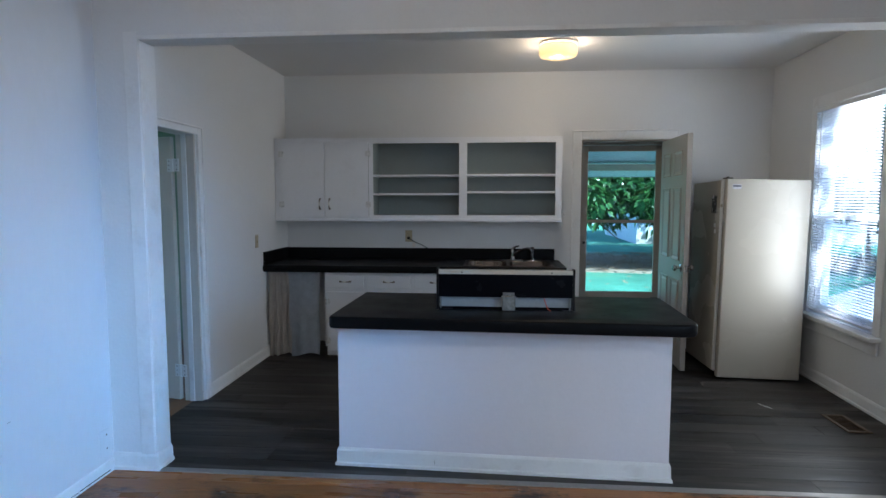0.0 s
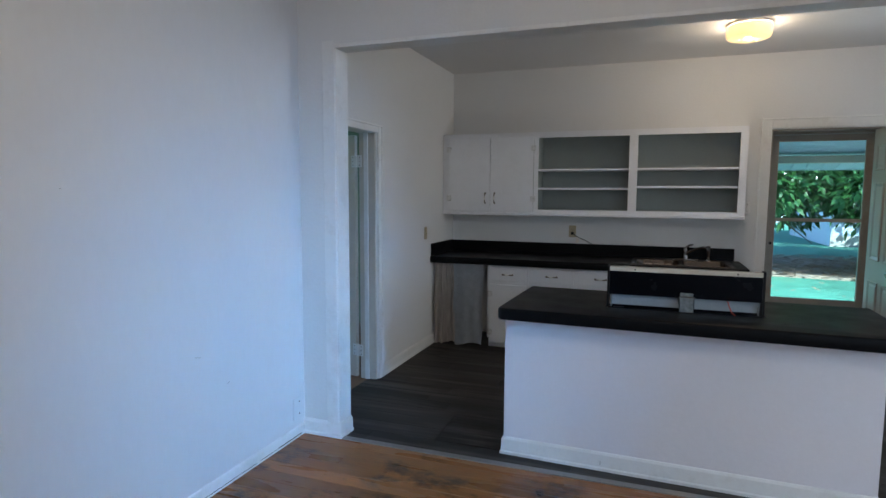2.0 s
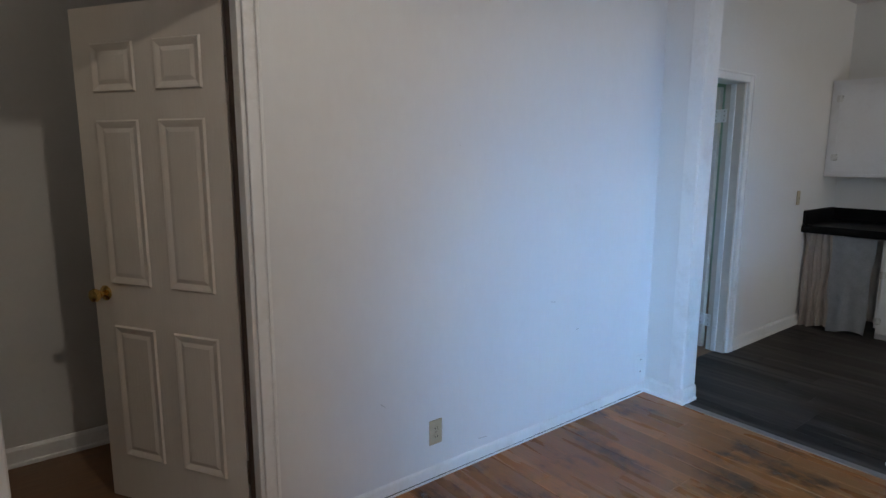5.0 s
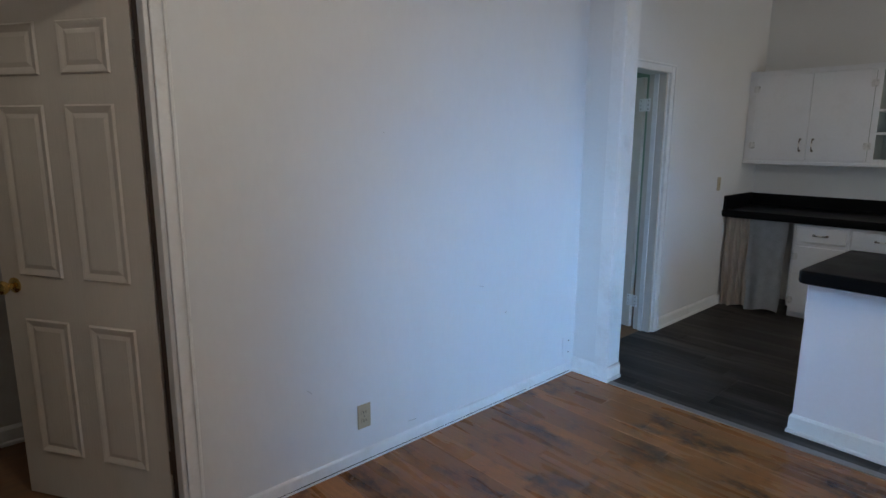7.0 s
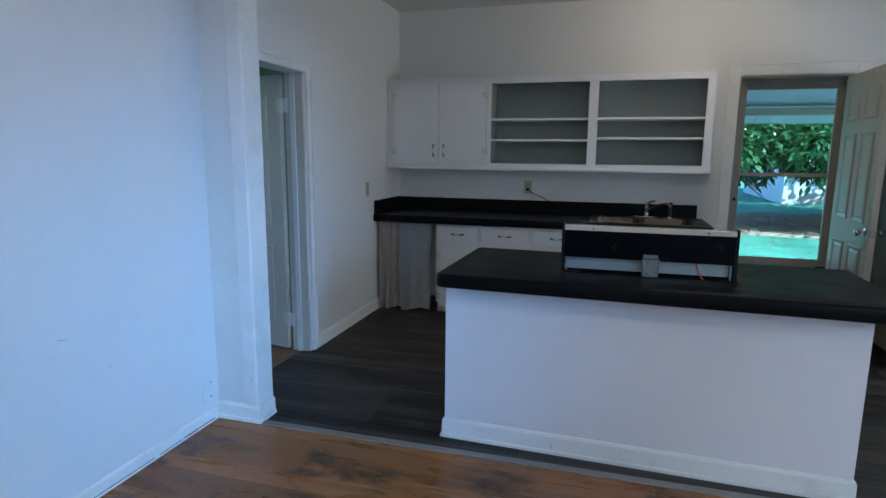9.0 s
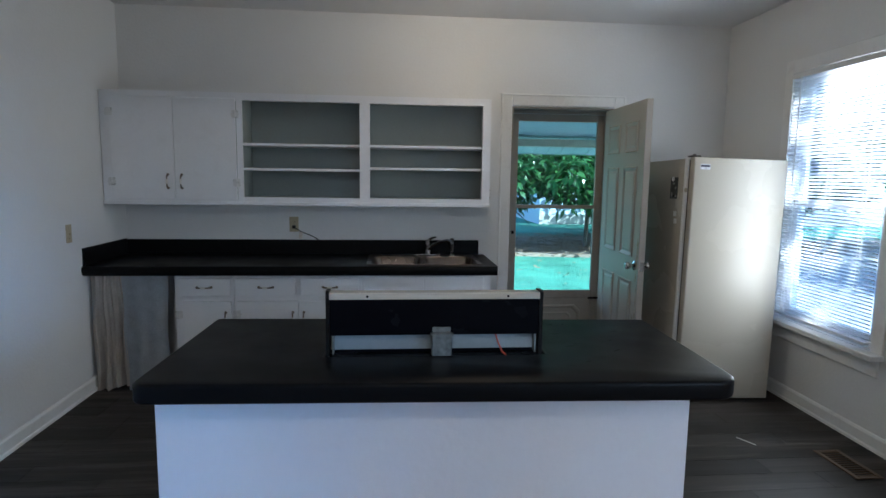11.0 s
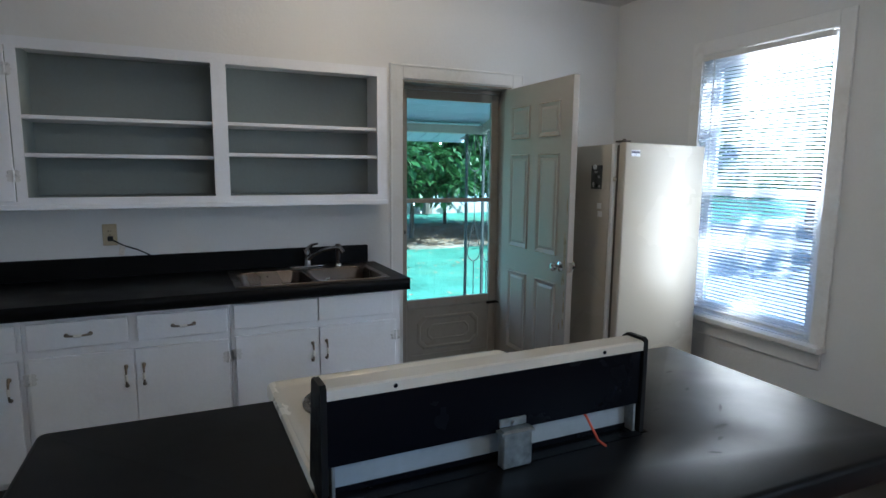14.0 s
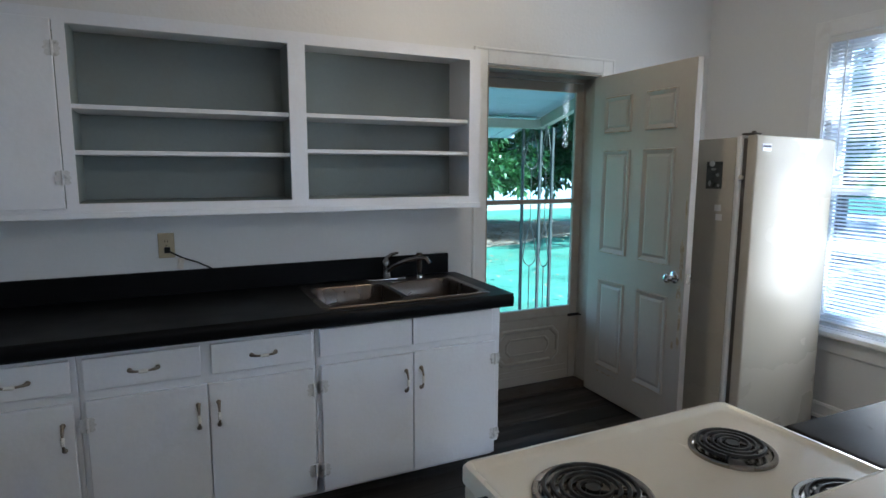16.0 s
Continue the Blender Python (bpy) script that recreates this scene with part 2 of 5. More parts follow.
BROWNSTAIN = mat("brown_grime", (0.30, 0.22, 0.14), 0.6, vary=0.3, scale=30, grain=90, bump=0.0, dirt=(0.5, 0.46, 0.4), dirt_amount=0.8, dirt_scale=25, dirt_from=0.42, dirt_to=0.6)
CONCRETE = mat("porch_concrete", (0.36, 0.35, 0.33), 0.85, vary=0.15, scale=3, grain=60, bump=0.003)
GRASS = mat("lawn_grass", (0.062, 0.195, 0.14), 0.85, vary=0.5, scale=1.2, grain=18, bump=0.03, dirt=(0.13, 0.16, 0.06), dirt_amount=0.5, dirt_scale=0.35, spec=0.2)
LEAF = thin("magnolia_leaf", (0.032, 0.094, 0.026), 0.25, 0.30, vary=0.45, scale=6, gloss=0.6)
LEAF2 = thin("tree_leaf", (0.06, 0.14, 0.035), 0.35, 0.45, vary=0.45, scale=5, gloss=0.4)
LITTER = mat("dry_leaf", (0.26, 0.17, 0.10), 0.8, vary=0.5, scale=3, grain=20, bump=0.0)
SOIL = mat("bare_soil", (0.27, 0.22, 0.17), 0.95, vary=0.4, scale=1.5, grain=14, bump=0.02)
BARK = mat("bark", (0.10, 0.085, 0.07), 0.9, vary=0.4, scale=5, grain=25, bump=0.02, stretch=(1, 1, 0.3))
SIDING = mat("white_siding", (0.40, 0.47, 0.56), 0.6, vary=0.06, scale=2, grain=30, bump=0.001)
ROOFING = mat("asphalt_shingle", (0.16, 0.15, 0.15), 0.9, vary=0.25, scale=3, grain=30, bump=0.006)
DARKGLASS = mat("dark_window_glass", (0.03, 0.04, 0.05), 0.08, vary=0.1, scale=2, grain=10, bump=0.0)
PAPER = mat("photo_print", (0.07, 0.075, 0.07), 0.35, vary=0.6, scale=25, grain=60, bump=0.0)
STICKER = mat("silver_label", (0.55, 0.56, 0.60), 0.3, 0.3, vary=0.05)
INK = mat("dark_ink", (0.05, 0.05, 0.08), 0.5, vary=0.05)
SCUFFDARK = mat("dull_smear", (0.012, 0.012, 0.0125), 0.6, vary=0.3, scale=40, grain=120, bump=0.0, spec=0.2)
SCUFF = mat("pencil_scuff", (0.46, 0.45, 0.43), 0.7, vary=0.2, scale=30)


# ---- mesh helpers ----
BASE = {}


def thing(name, m, label, category, group="", kind=""):
    """An Empty at the pose m, to hold a thing's parts."""
    ob = new(name)
    ob.empty_display_size = 0.05
    ob.matrix_world = m
    BASE[ob.name] = m.copy()
    return tagged(ob, label, category, group, kind)


def part(name, bm, material, parent=None, label="", local=False, smooth=False, kind=""):
    """One mesh from a bmesh, in world coordinates unless local, under a thing or a part."""
    me = bpy.data.meshes.new(name)
    bmesh.ops.recalc_face_normals(bm, faces=bm.faces)
    bm.to_mesh(me)
    bm.free()
    me.materials.append(material)
    if smooth:
        me.polygons.foreach_set("use_smooth", [True] * len(me.polygons))
        me.set_sharp_from_angle(angle=radians(35))
    ob = new(name, me)
    if parent is not None:
        inv = BASE.get(parent.name, Matrix.Identity(4))
        if not local:
            me.transform(inv.inverted())
        BASE[ob.name] = inv
        ob.parent = parent
    return tagged(ob, label, kind=kind)


def solid(name, bm, material, label="", category="", kind="", group="", smooth=False):
    return tagged(part(name, bm, material, smooth=smooth), label, category, group, kind)


def box(x0, x1, y0, y1, z0, z1, bevel=0.0, seg=1, bm=None):
    bm = bm or bmesh.new()
    t = bmesh.new()
    bmesh.ops.create_cube(t, size=1, matrix=Matrix.LocRotScale(((x0 + x1) / 2, (y0 + y1) / 2, (z0 + z1) / 2), None, (x1 - x0, y1 - y0, z1 - z0)))
    if bevel:
        bmesh.ops.bevel(t, geom=t.edges[:], offset=bevel, segments=seg, profile=0.5, affect="EDGES")
    return join(bm, t)


def join(bm, t, m=None):
    if m is not None:
        bmesh.ops.transform(t, matrix=m, verts=t.verts)
    me = bpy.data.meshes.new("tmp")
    t.to_mesh(me)
    t.free()
    bm.from_mesh(me)
    bpy.data.meshes.remove(me)
    return bm


def prism(points, z0, z1, bevel=0.0, seg=2, bm=None):
    """Upright prism over a flat outline."""
    bm = bm or bmesh.new()
    t = bmesh.new()
    low = [t.verts.new((x, y, z0)) for x, y in points]
    f = t.faces.new(low)
    up = bmesh.ops.extrude_face_region(t, geom=[f])
    bmesh.ops.translate(t, vec=(0, 0, z1 - z0), verts=[v for v in up["geom"] if isinstance(v, bmesh.types.BMVert)])
    if bevel:
        flat = [e for e in t.edges if abs(e.verts[0].co.z - e.verts[1].co.z) < 1e-6]
        bmesh.ops.bevel(t, geom=flat, offset=bevel, segments=seg, profile=0.5, affect="EDGES")
    return join(bm, t)


def rounded(x0, x1, y0, y1, r, n=5):
    pts = []
    for cx, cy, a in ((x1 - r, y0 + r, -90), (x1 - r, y1 - r, 0), (x0 + r, y1 - r, 90), (x0 + r, y0 + r, 180)):
        pts += [(cx + r * math.cos(radians(a + 90 * i / n)), cy + r * math.sin(radians(a + 90 * i / n))) for i in range(n + 1)]
    return pts


def rod(a, b, r, seg=10, r2=None, bm=None):
    bm = bm or bmesh.new()
    a, b = Vector(a), Vector(b)
    t = bmesh.new()
    bmesh.ops.create_cone(t, cap_ends=True, segments=seg, radius1=r, radius2=r if r2 is None else r2, depth=(b - a).length)
    m = Matrix.Translation((a + b) / 2) @ (b - a).to_track_quat("Z", "Y").to_matrix().to_4x4()
    return join(bm, t, m)


def lathe(profile, seg=24, m=None, bm=None):
    """A turned shape: (radius, height) pairs round the z axis, then placed by m."""
    bm = bm or bmesh.new()
    t = bmesh.new()
    rings = []
    for r, h in profile:
        if r < 1e-6:
            rings.append([t.verts.new((0, 0, h))])
        else:
            rings.append([t.verts.new((r * math.cos(2 * math.pi * i / seg), r * math.sin(2 * math.pi * i / seg), h)) for i in range(seg)])
    for a, b in zip(rings, rings[1:]):
        for i in range(seg):
            j = (i + 1) % seg
            q = [a[i % len(a)], a[j % len(a)], b[j % len(b)], b[i % len(b)]]
            q = list(dict.fromkeys(q))
            if len(q) > 2:
                t.faces.new(q)
    return join(bm, t, m)


def tube(pts, r, seg=8, bm=None):
    """A round bar along a line of points; r may be a number or one radius per point."""
    bm = bm or bmesh.new()
    pts = [Vector(p) for p in pts]
    rs = r if isinstance(r, (list, tuple)) else [r] * len(pts)
    up, rings = Vector((0.013, 0.021, 1)).normalized(), []
    for i, p in enumerate(pts):
        d = (pts[min(i + 1, len(pts) - 1)] - pts[max(i - 1, 0)]).normalized()
        s = d.cross(up)
        if s.length < 0.05:
            s = d.cross(Vector((1, 0, 0)))
        s.normalize()
        u = s.cross(d)
        rings.append([bm.verts.new(p + rs[i] * (math.cos(2 * math.pi * k / seg) * s + math.sin(2 * math.pi * k / seg) * u)) for k in range(seg)])
    for a, b in zip(rings, rings[1:]):
        for k in range(seg):
            bm.faces.new((a[k], a[(k + 1) % seg], b[(k + 1) % seg], b[k]))
    bm.faces.new(rings[0][::-1])
    bm.faces.new(rings[-1])
    return bm


def wall(name, axis, p0, p1, a0, a1, z0, z1, holes, material, label):
    """A wall with real thickness (p0 to p1 across, a0 to a1 along) and openings (a0, a1, z0, z1) through it."""
    ca = sorted({a0, a1, *(h[0] for h in holes), *(h[1] for h in holes)})
    cz = sorted({z0, z1, *(h[2] for h in holes), *(h[3] for h in holes)})
    ca, cz = [v for v in ca if a0 <= v <= a1], [v for v in cz if z0 <= v <= z1]

    def full(i, k):
        if not (0 <= i < len(ca) - 1 and 0 <= k < len(cz) - 1):
            return False
        a, z = (ca[i] + ca[i + 1]) / 2, (cz[k] + cz[k + 1]) / 2
        return not any(h[0] < a < h[1] and h[2] < z < h[3] for h in holes)
    bm = bmesh.new()
    P = (lambda p, a, z: (p, a, z)) if axis == "x" else (lambda p, a, z: (a, p, z))

    def quad(*c):
        bm.faces.new([bm.verts.new(P(*v)) for v in c])
    for i in range(len(ca) - 1):
        for k in range(len(cz) - 1):
            if not full(i, k):
                continue
            a, b, c, d = ca[i], ca[i + 1], cz[k], cz[k + 1]
            for p in (p0, p1):
                quad((p, a, c), (p, b, c), (p, b, d), (p, a, d))
            if not full(i - 1, k):
                quad((p0, a, c), (p1, a, c), (p1, a, d), (p0, a, d))
            if not full(i + 1, k):
                quad((p0, b, c), (p1, b, c), (p1, b, d), (p0, b, d))
            if not full(i, k - 1):
                quad((p0, a, c), (p1, a, c), (p1, b, c), (p0, b, c))
            if not full(i, k + 1):
                quad((p0, a, d), (p1, a, d), (p1, b, d), (p0, b, d))
    bmesh.ops.remove_doubles(bm, verts=bm.verts, dist=1e-5)
    return solid(name, bm, material, label, "wall", "structure")


def moulding(profile, path, bm=None):
    """A profile of (out, up) pairs run along a level path of (x, y, nx, ny): n points out from the wall."""
    bm = bm or bmesh.new()
    rings = [[bm.verts.new((x + nx * o, y + ny * o, u)) for o, u in profile] for x, y, nx, ny in path]
    k = len(profile)
    for a, b in zip(rings, rings[1:]):
        for i in range(k):
            bm.faces.new((a[i], a[(i + 1) % k], b[(i + 1) % k], b[i]))
    bm.faces.new(rings[0])
    bm.faces.new(rings[-1][::-1])
    return bm


# ---- the large structure ----
H = 2.705                      # ceiling height
XL, XR = -1.328, 3.37          # front room and kitchen walls
KL = -1.368                    # kitchen's left wall
YO, YB = 3.385, 6.29           # wall with the wide opening; kitchen's back wall
JT = 0.13                      # thickness of that wall
HEAD = 2.285

wall("wall_west_front_room", "x", -1.44, XL, -2.35, YO + 0.002, 0, H, [(0.275, 0.995, -1, 1.985)], PANEL, "white painted wall with faint vertical board texture")
wall("wall_west_kitchen", "x", -1.50, KL, YO + 0.004, YB, 0, H, [(3.68, 4.46, -1, 1.925)], WALL, "white painted kitchen wall with a doorway")
wall("wall_opening", "y", YO, YO + JT, XL - 0.06, XR, 0, H, [(-1.09, 3.14, -1, HEAD)], WALL, "white painted wall with a wide cased opening")
wall("wall_north", "y", YB, YB + 0.17, -1.50, XR + 0.15, 0, H, [(1.60, 2.43, -1, 2.045)], WALL, "white painted kitchen back wall with a doorway")
EAST = Matrix.Translation((XR, YB, 0)) @ pose(0, 0, 0, 0, 0, -1.3) @ Matrix.Translation((-XR, -YB, 0))
wall_east = wall("wall_east", "x", XR, XR + 0.15, -2.35, YB, 0, H, [(4.60, 5.45, 0.545, 2.20), (0.30, 1.20, 0.65, 2.05)], WALL, "white painted outer wall with windows")
wall_east.matrix_world = EAST
wall("wall_south", "y", -2.35, -2.20, -1.44, XR, 0, H, [(0.8, 2.4, 0.65, 2.15)], WALL, "plain white painted wall")
# unseen panels added to keep direct sun out of both front room windows
solid("wall_side_window_panel", box(3.47, 3.50, 0.2, 1.3, 0.5, 2.2), WALL, "white panel added out of view to block sun at the side window", "shade", "structure").matrix_world = EAST
solid("wall_back_window_panel", box(0.7, 2.5, -2.345, -2.32, 0.55, 2.25), WALL, "white panel added out of view to block sun at the rear window", "shade", "structure")
solid("ceiling", box(-1.50, XR + 0.15, -2.35, YB + 0.17, H, H + 0.1), CEIL, "flat off-white painted plaster ceiling", "ceiling", "structure")

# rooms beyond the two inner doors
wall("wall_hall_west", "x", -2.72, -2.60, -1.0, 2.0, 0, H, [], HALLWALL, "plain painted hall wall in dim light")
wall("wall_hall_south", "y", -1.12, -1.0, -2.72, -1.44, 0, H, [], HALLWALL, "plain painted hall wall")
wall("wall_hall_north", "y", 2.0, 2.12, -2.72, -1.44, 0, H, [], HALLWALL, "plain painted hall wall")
wall("wall_green_west", "x", -3.72, -3.60, 2.6, 6.2, 0, H, [(4.1, 5.1, 0.8, 2.0)], GREENWALL, "plain green painted wall")
wall("wall_green_north", "y", 6.2, 6.32, -3.72, -1.50, 0, H, [], GREENWALL, "plain green painted wall")
wall("wall_green_south", "y", 2.48, 2.6, -3.72, -1.44, 0, H, [], GREENWALL, "plain green painted wall")
solid("ceiling_side_rooms", box(-3.72, -1.502, -1.12, 6.32, H + 0.003, H + 0.1), CEIL, "off-white painted ceiling of the side rooms", "ceiling", "structure")
solid("floor_hall", box(-2.72, -1.44, -1.12, 2.12, -0.12, -0.002), mat("hall_floor_wood", (0.16, 0.085, 0.04), 0.45, vary=0.25, scale=3, grain=20, bump=0.001, stretch=(5, 0.4, 1)), "brown wooden hall floor", "floor", "structure")
solid("floor_green_room", box(-3.72, -1.44, 2.48, 6.32, -0.12, -0.003), mat("side_floor_wood", (0.20, 0.11, 0.05), 0.45, vary=0.25, scale=3, grain=20, bump=0.001, stretch=(5, 0.4, 1)), "brown wooden floor", "floor", "structure")

floor_front = solid("floor_front_room", box(-1.44, XR, -2.35, 3.40, -0.14, -0.014), SUBFLOOR, "worn orange-brown hardwood strip floor with dark stains", "floor", "structure")
floor_kitchen = solid("floor_kitchen", box(-1.50, XR, 3.40, YB + 0.17, -0.14, -0.014), SUBFLOOR, "dark grey-brown wood-look vinyl plank floor", "floor", "structure")

# wide opening: soft corner casing and header bead
bm = box(-1.165, -1.085, YO - 0.009, YO, 0.09, HEAD + 0.04, 0.004, 2)
tagged(part("trim_opening_side", bm, TRIM), "white painted flat casing beside the wide opening", "trim", kind="structure")
solid("trim_opening_head", box(-1.165, 3.14, YO - 0.008, YO, HEAD - 0.001, HEAD + 0.022, 0.004, 2), TRIM, "thin white bead along the opening's header", "trim", "structure")
solid("trim_opening_jamb", box(-1.0898, -1.079, YO - 0.004, YO + JT + 0.004, 0.09, HEAD - 0.002, 0.003, 2), TRIM, "white painted jamb board", "trim", "structure")

BASEPROF = [(0, 0), (0.020, 0), (0.020, 0.016), (0.014, 0.022), (0.013, 0.078), (0.006, 0.092), (0, 0.094)]
LOWPROF = [(0, 0), (0.011, 0), (0.010, 0.014), (0.009, 0.058), (0.004, 0.066), (0, 0.066)]


def baseboard(name, path, prof=BASEPROF, material=None):
    return solid(name, moulding(prof, path), material or TRIM, "white painted wooden baseboard, scuffed", "baseboard", "structure")


baseboard("baseboard_front_west", [(XL, 1.04, 1, 0), (XL, YO - 0.001, 1, 0)], LOWPROF)
baseboard("baseboard_opening_post", [(XL, YO, 0, -1), (-1.079, YO, 1, -1), (-1.079, YO + JT, 1, 0)])
baseboard("baseboard_kitchen_west", [(KL, 4.552, 1, 0), (KL, YB, 1, 0)])
base_east = baseboard("baseboard_kitchen_east", [(XR, YO + JT, -1, 0), (XR, YB, -1, 0)])
base_east.matrix_world = EAST
baseboard("baseboard_kitchen_north", [(2.53, YB, 0, -1), (XR, YB, 0, -1)])
base_front = baseboard("baseboard_front_east", [(XR, -2.2, -1, 0), (XR, YO, -1, 0)])
base_front.matrix_world = EAST
# dark strips along the front room's baseboard, painting in the shaded gap at the boards
GAPMAT = mat("floor_gap_shade", (0.02, 0.015, 0.012), 0.9, vary=0.3, scale=20)
rnd = random.Random(31)
gap = bmesh.new()
gy = 1.05
while gy < YO - 0.05:
    ln = rnd.uniform(0.10, 0.34)
    box(XL + 0.002, XL + 0.0118, gy, min(gy + ln, YO - 0.02), 0.0125, 0.0125 + rnd.uniform(0.0015, 0.004), bm=gap)
    gy += ln + rnd.uniform(-0.01, 0.03)
solid("floor_gap", gap, GAPMAT, "dark strips standing in for the shaded gap under the front room baseboard", "trim", "structure")
baseboard("baseboard_hall", [(-2.60, -1.0, 1, 0), (-2.60, 2.0, 1, 0)])
solid("trim_floor_threshold", box(-1.075, 3.14, 3.366, 3.412, -0.002, 0.005, 0.002), STRIP, "thin worn metal strip where the two floors meet", "trim", "structure")


def casing(name, axis, face, side, a0, a1, z1, w=0.075, d=0.018, legs=(True, True), z0=0.0):
    """Flat door casing with a rounded back band on a wall face; side is the way it stands out."""
    bm = bmesh.new()
    runs = []
    if legs[0]:
        runs.append((a0 - w, a0, z0, z1 + w))
    if legs[1]:
        runs.append((a1, a1 + w, z0, z1 + w))
    runs.append((a0, a1, z1, z1 + w))
    for i, (p, q, c, d0) in enumerate(runs):
        lo, hi = sorted((face, face + side * d))
        if axis == "x":
            box(lo, hi, p, q, c, d0, 0.004, 2, bm)
        else:
            box(p, q, lo, hi, c, d0, 0.004, 2, bm)
    edge = 0.014
    bands = ([(a0 - w, a0 - w + edge, z0, z1 + w)] if legs[0] else []) + ([(a1 + w - edge, a1 + w, z0, z1 + w)] if legs[1] else []) + [(a0 - (w if legs[0] else 0), a1 + (w if legs[1] else 0), z1 + w - edge, z1 + w)]
    for p, q, c, d0 in bands:
        lo, hi = sorted((face + side * d, face + side * (d + 0.008)))
        if axis == "x":
            box(lo, hi, p, q, c, d0, 0.003, 1, bm)
        else:
            box(p, q, lo, hi, c, d0, 0.003, 1, bm)
    return solid(name, bm, TRIM, "white painted wooden door casing", "trim", "structure")


casing("trim_hall_door", "x", XL, 1, 0.275, 0.995, 1.985, w=0.052)
casing("trim_kitchen_west_door", "x", KL, 1, 3.68, 4.470, 1.925, w=0.058, d=0.02)
casing("trim_back_door", "y", YB, -1, 1.60, 2.43, 2.05, w=0.09, d=0.012)
# jamb linings
solid("trim_hall_jamb_face", box(-1.388, XL + 0.001, 0.981, 0.9965, 0.0, 1.986, 0.002), TRIM, "cream painted door jamb", "trim", "structure")
# jamb's back strip coloured dark brown to stand for the shaded hinge gap
solid("trim_hall_jamb", box(-1.441, -1.389, 0.981, 0.9965, 0.0, 1.986), mat("jamb_gap_shade", (0.075, 0.05, 0.035), 0.7, vary=0.25, scale=6, grain=40, bump=0.001), "back strip of the door jamb, coloured dark for the shaded hinge gap", "trim", "structure")
solid("trim_kitchen_west_jamb", box(-1.502, KL - 0.002, 4.444, 4.462, 0.0, 1.926), mat("jamb_cream_paint", (0.62, 0.58, 0.52), 0.4, vary=0.04, scale=5, grain=40, bump=0.001), "cream painted door jamb", "trim", "structure")
solid("trim_kitchen_west_stop", box(-1.46, -1.425, 4.432, 4.444, 0.0, 1.926, 0.002), TRIM, "painted door stop", "trim", "structure")


# ---- doors ----
def six_panel(w, h, t, panels, x0=0.0, deep=1.0):
    """Door leaf, hinge edge at x=0, opening edge at x=w, front face at y=0: raised panels in moulded recesses, on both faces."""
    bm = box(x0, w, -t, 0, 0.0, h, 0.003, 1)
    for p0, p1, c, d in panels:
        for s, y in ((1, 0.0), (-1, -t)):
            t2 = bmesh.new()
            loops = []
            for inset, out in ((0.0, 0.0008), (0.006, 0.006), (0.014, 0.0045), (0.030, 0.0005), (0.046, 0.0035)):
                loops.append([t2.verts.new((x, y + s * out * deep, z)) for x, z in ((p0 + inset, c + inset), (p1 - inset, c + inset), (p1 - inset, d - inset), (p0 + inset, d - inset))])
            for a, b in zip(loops, loops[1:]):
                for i in range(4):
                    t2.faces.new((a[i], a[(i + 1) % 4], b[(i + 1) % 4], b[i]))
            t2.faces.new(loops[-1])
            join(bm, t2)
    return bm


def knob(parent, x, z, face, out, material, plate=0.030):
    """Round knob with rose and neck, standing out along y."""
    m = Matrix.Translation((x, face, z)) @ Matrix.Rotation(radians(-90 * out), 4, "X")
    k = part("knob", lathe([(0, 0), (plate, 0), (plate, 0.004), (0.022, 0.009), (0.011, 0.012), (0.011, 0.030), (0.022, 0.036), (0.027, 0.048), (0.024, 0.060), (0.014, 0.066), (0, 0.067)], 20, m), material, parent, "round metal door knob", local=True, smooth=True)
    return k


def hinge(parent, x, z, y, material=None):
    bm = rod((x, y, z - 0.045), (x, y, z + 0.045), 0.006, 8)
    box(x, x + 0.032, y - 0.006, y - 0.002, z - 0.045, z + 0.045, 0.0015, 1, bm)
    box(x - 0.032, x, y - 0.006, y - 0.002, z - 0.045, z + 0.045, 0.0015, 1, bm)
    part("hinge", bm, material or TRIM, parent, local=True)


def panels6(w, h):
    s, m = 0.105 * w / 0.76, 0.10 * w / 0.76
    pw = (w - 2 * s - m) / 2
    out = []
    for c, d in ((0.20, 0.76), (0.93, 1.56), (1.66, h - 0.13)):
        out += [(s, s + pw, c, d), (w - s - pw, w - s, c, d)]
    return out


# hall door, ajar into the hall
hd = thing("door_hall", pose(-1.452, 0.979, 0.004, 0, 0, 211.4), "off-white six-panel wooden door standing ajar, brass knob", "door")
part("leaf", six_panel(0.720, 1.968, 0.035, panels6(0.720, 1.968), 0.004, 1.3), DOORPAINT, hd, local=True)
knob(hd, 0.655, 0.888, 0.0, 1, BRASS)
knob(hd, 0.655, 0.888, -0.035, -1, BRASS)
for z in (0.25, 1.72):
    hinge(hd, -0.006, z, 0.0, BRONZE)

# kitchen side door, open into the green room
kd = thing("door_kitchen_side", pose(-1.535, 4.432, 0.01, 0, 0, 168.0), "white painted two-panel wooden door standing open", "door")
bm = six_panel(0.74, 1.90, 0.036, [(0.11, 0.63, 0.16, 0.74), (0.11, 0.63, 0.88, 1.34), (0.11, 0.33, 1.46, 1.78), (0.41, 0.63, 1.46, 1.78)])
part("leaf", bm, DOORPAINT, kd, local=True)
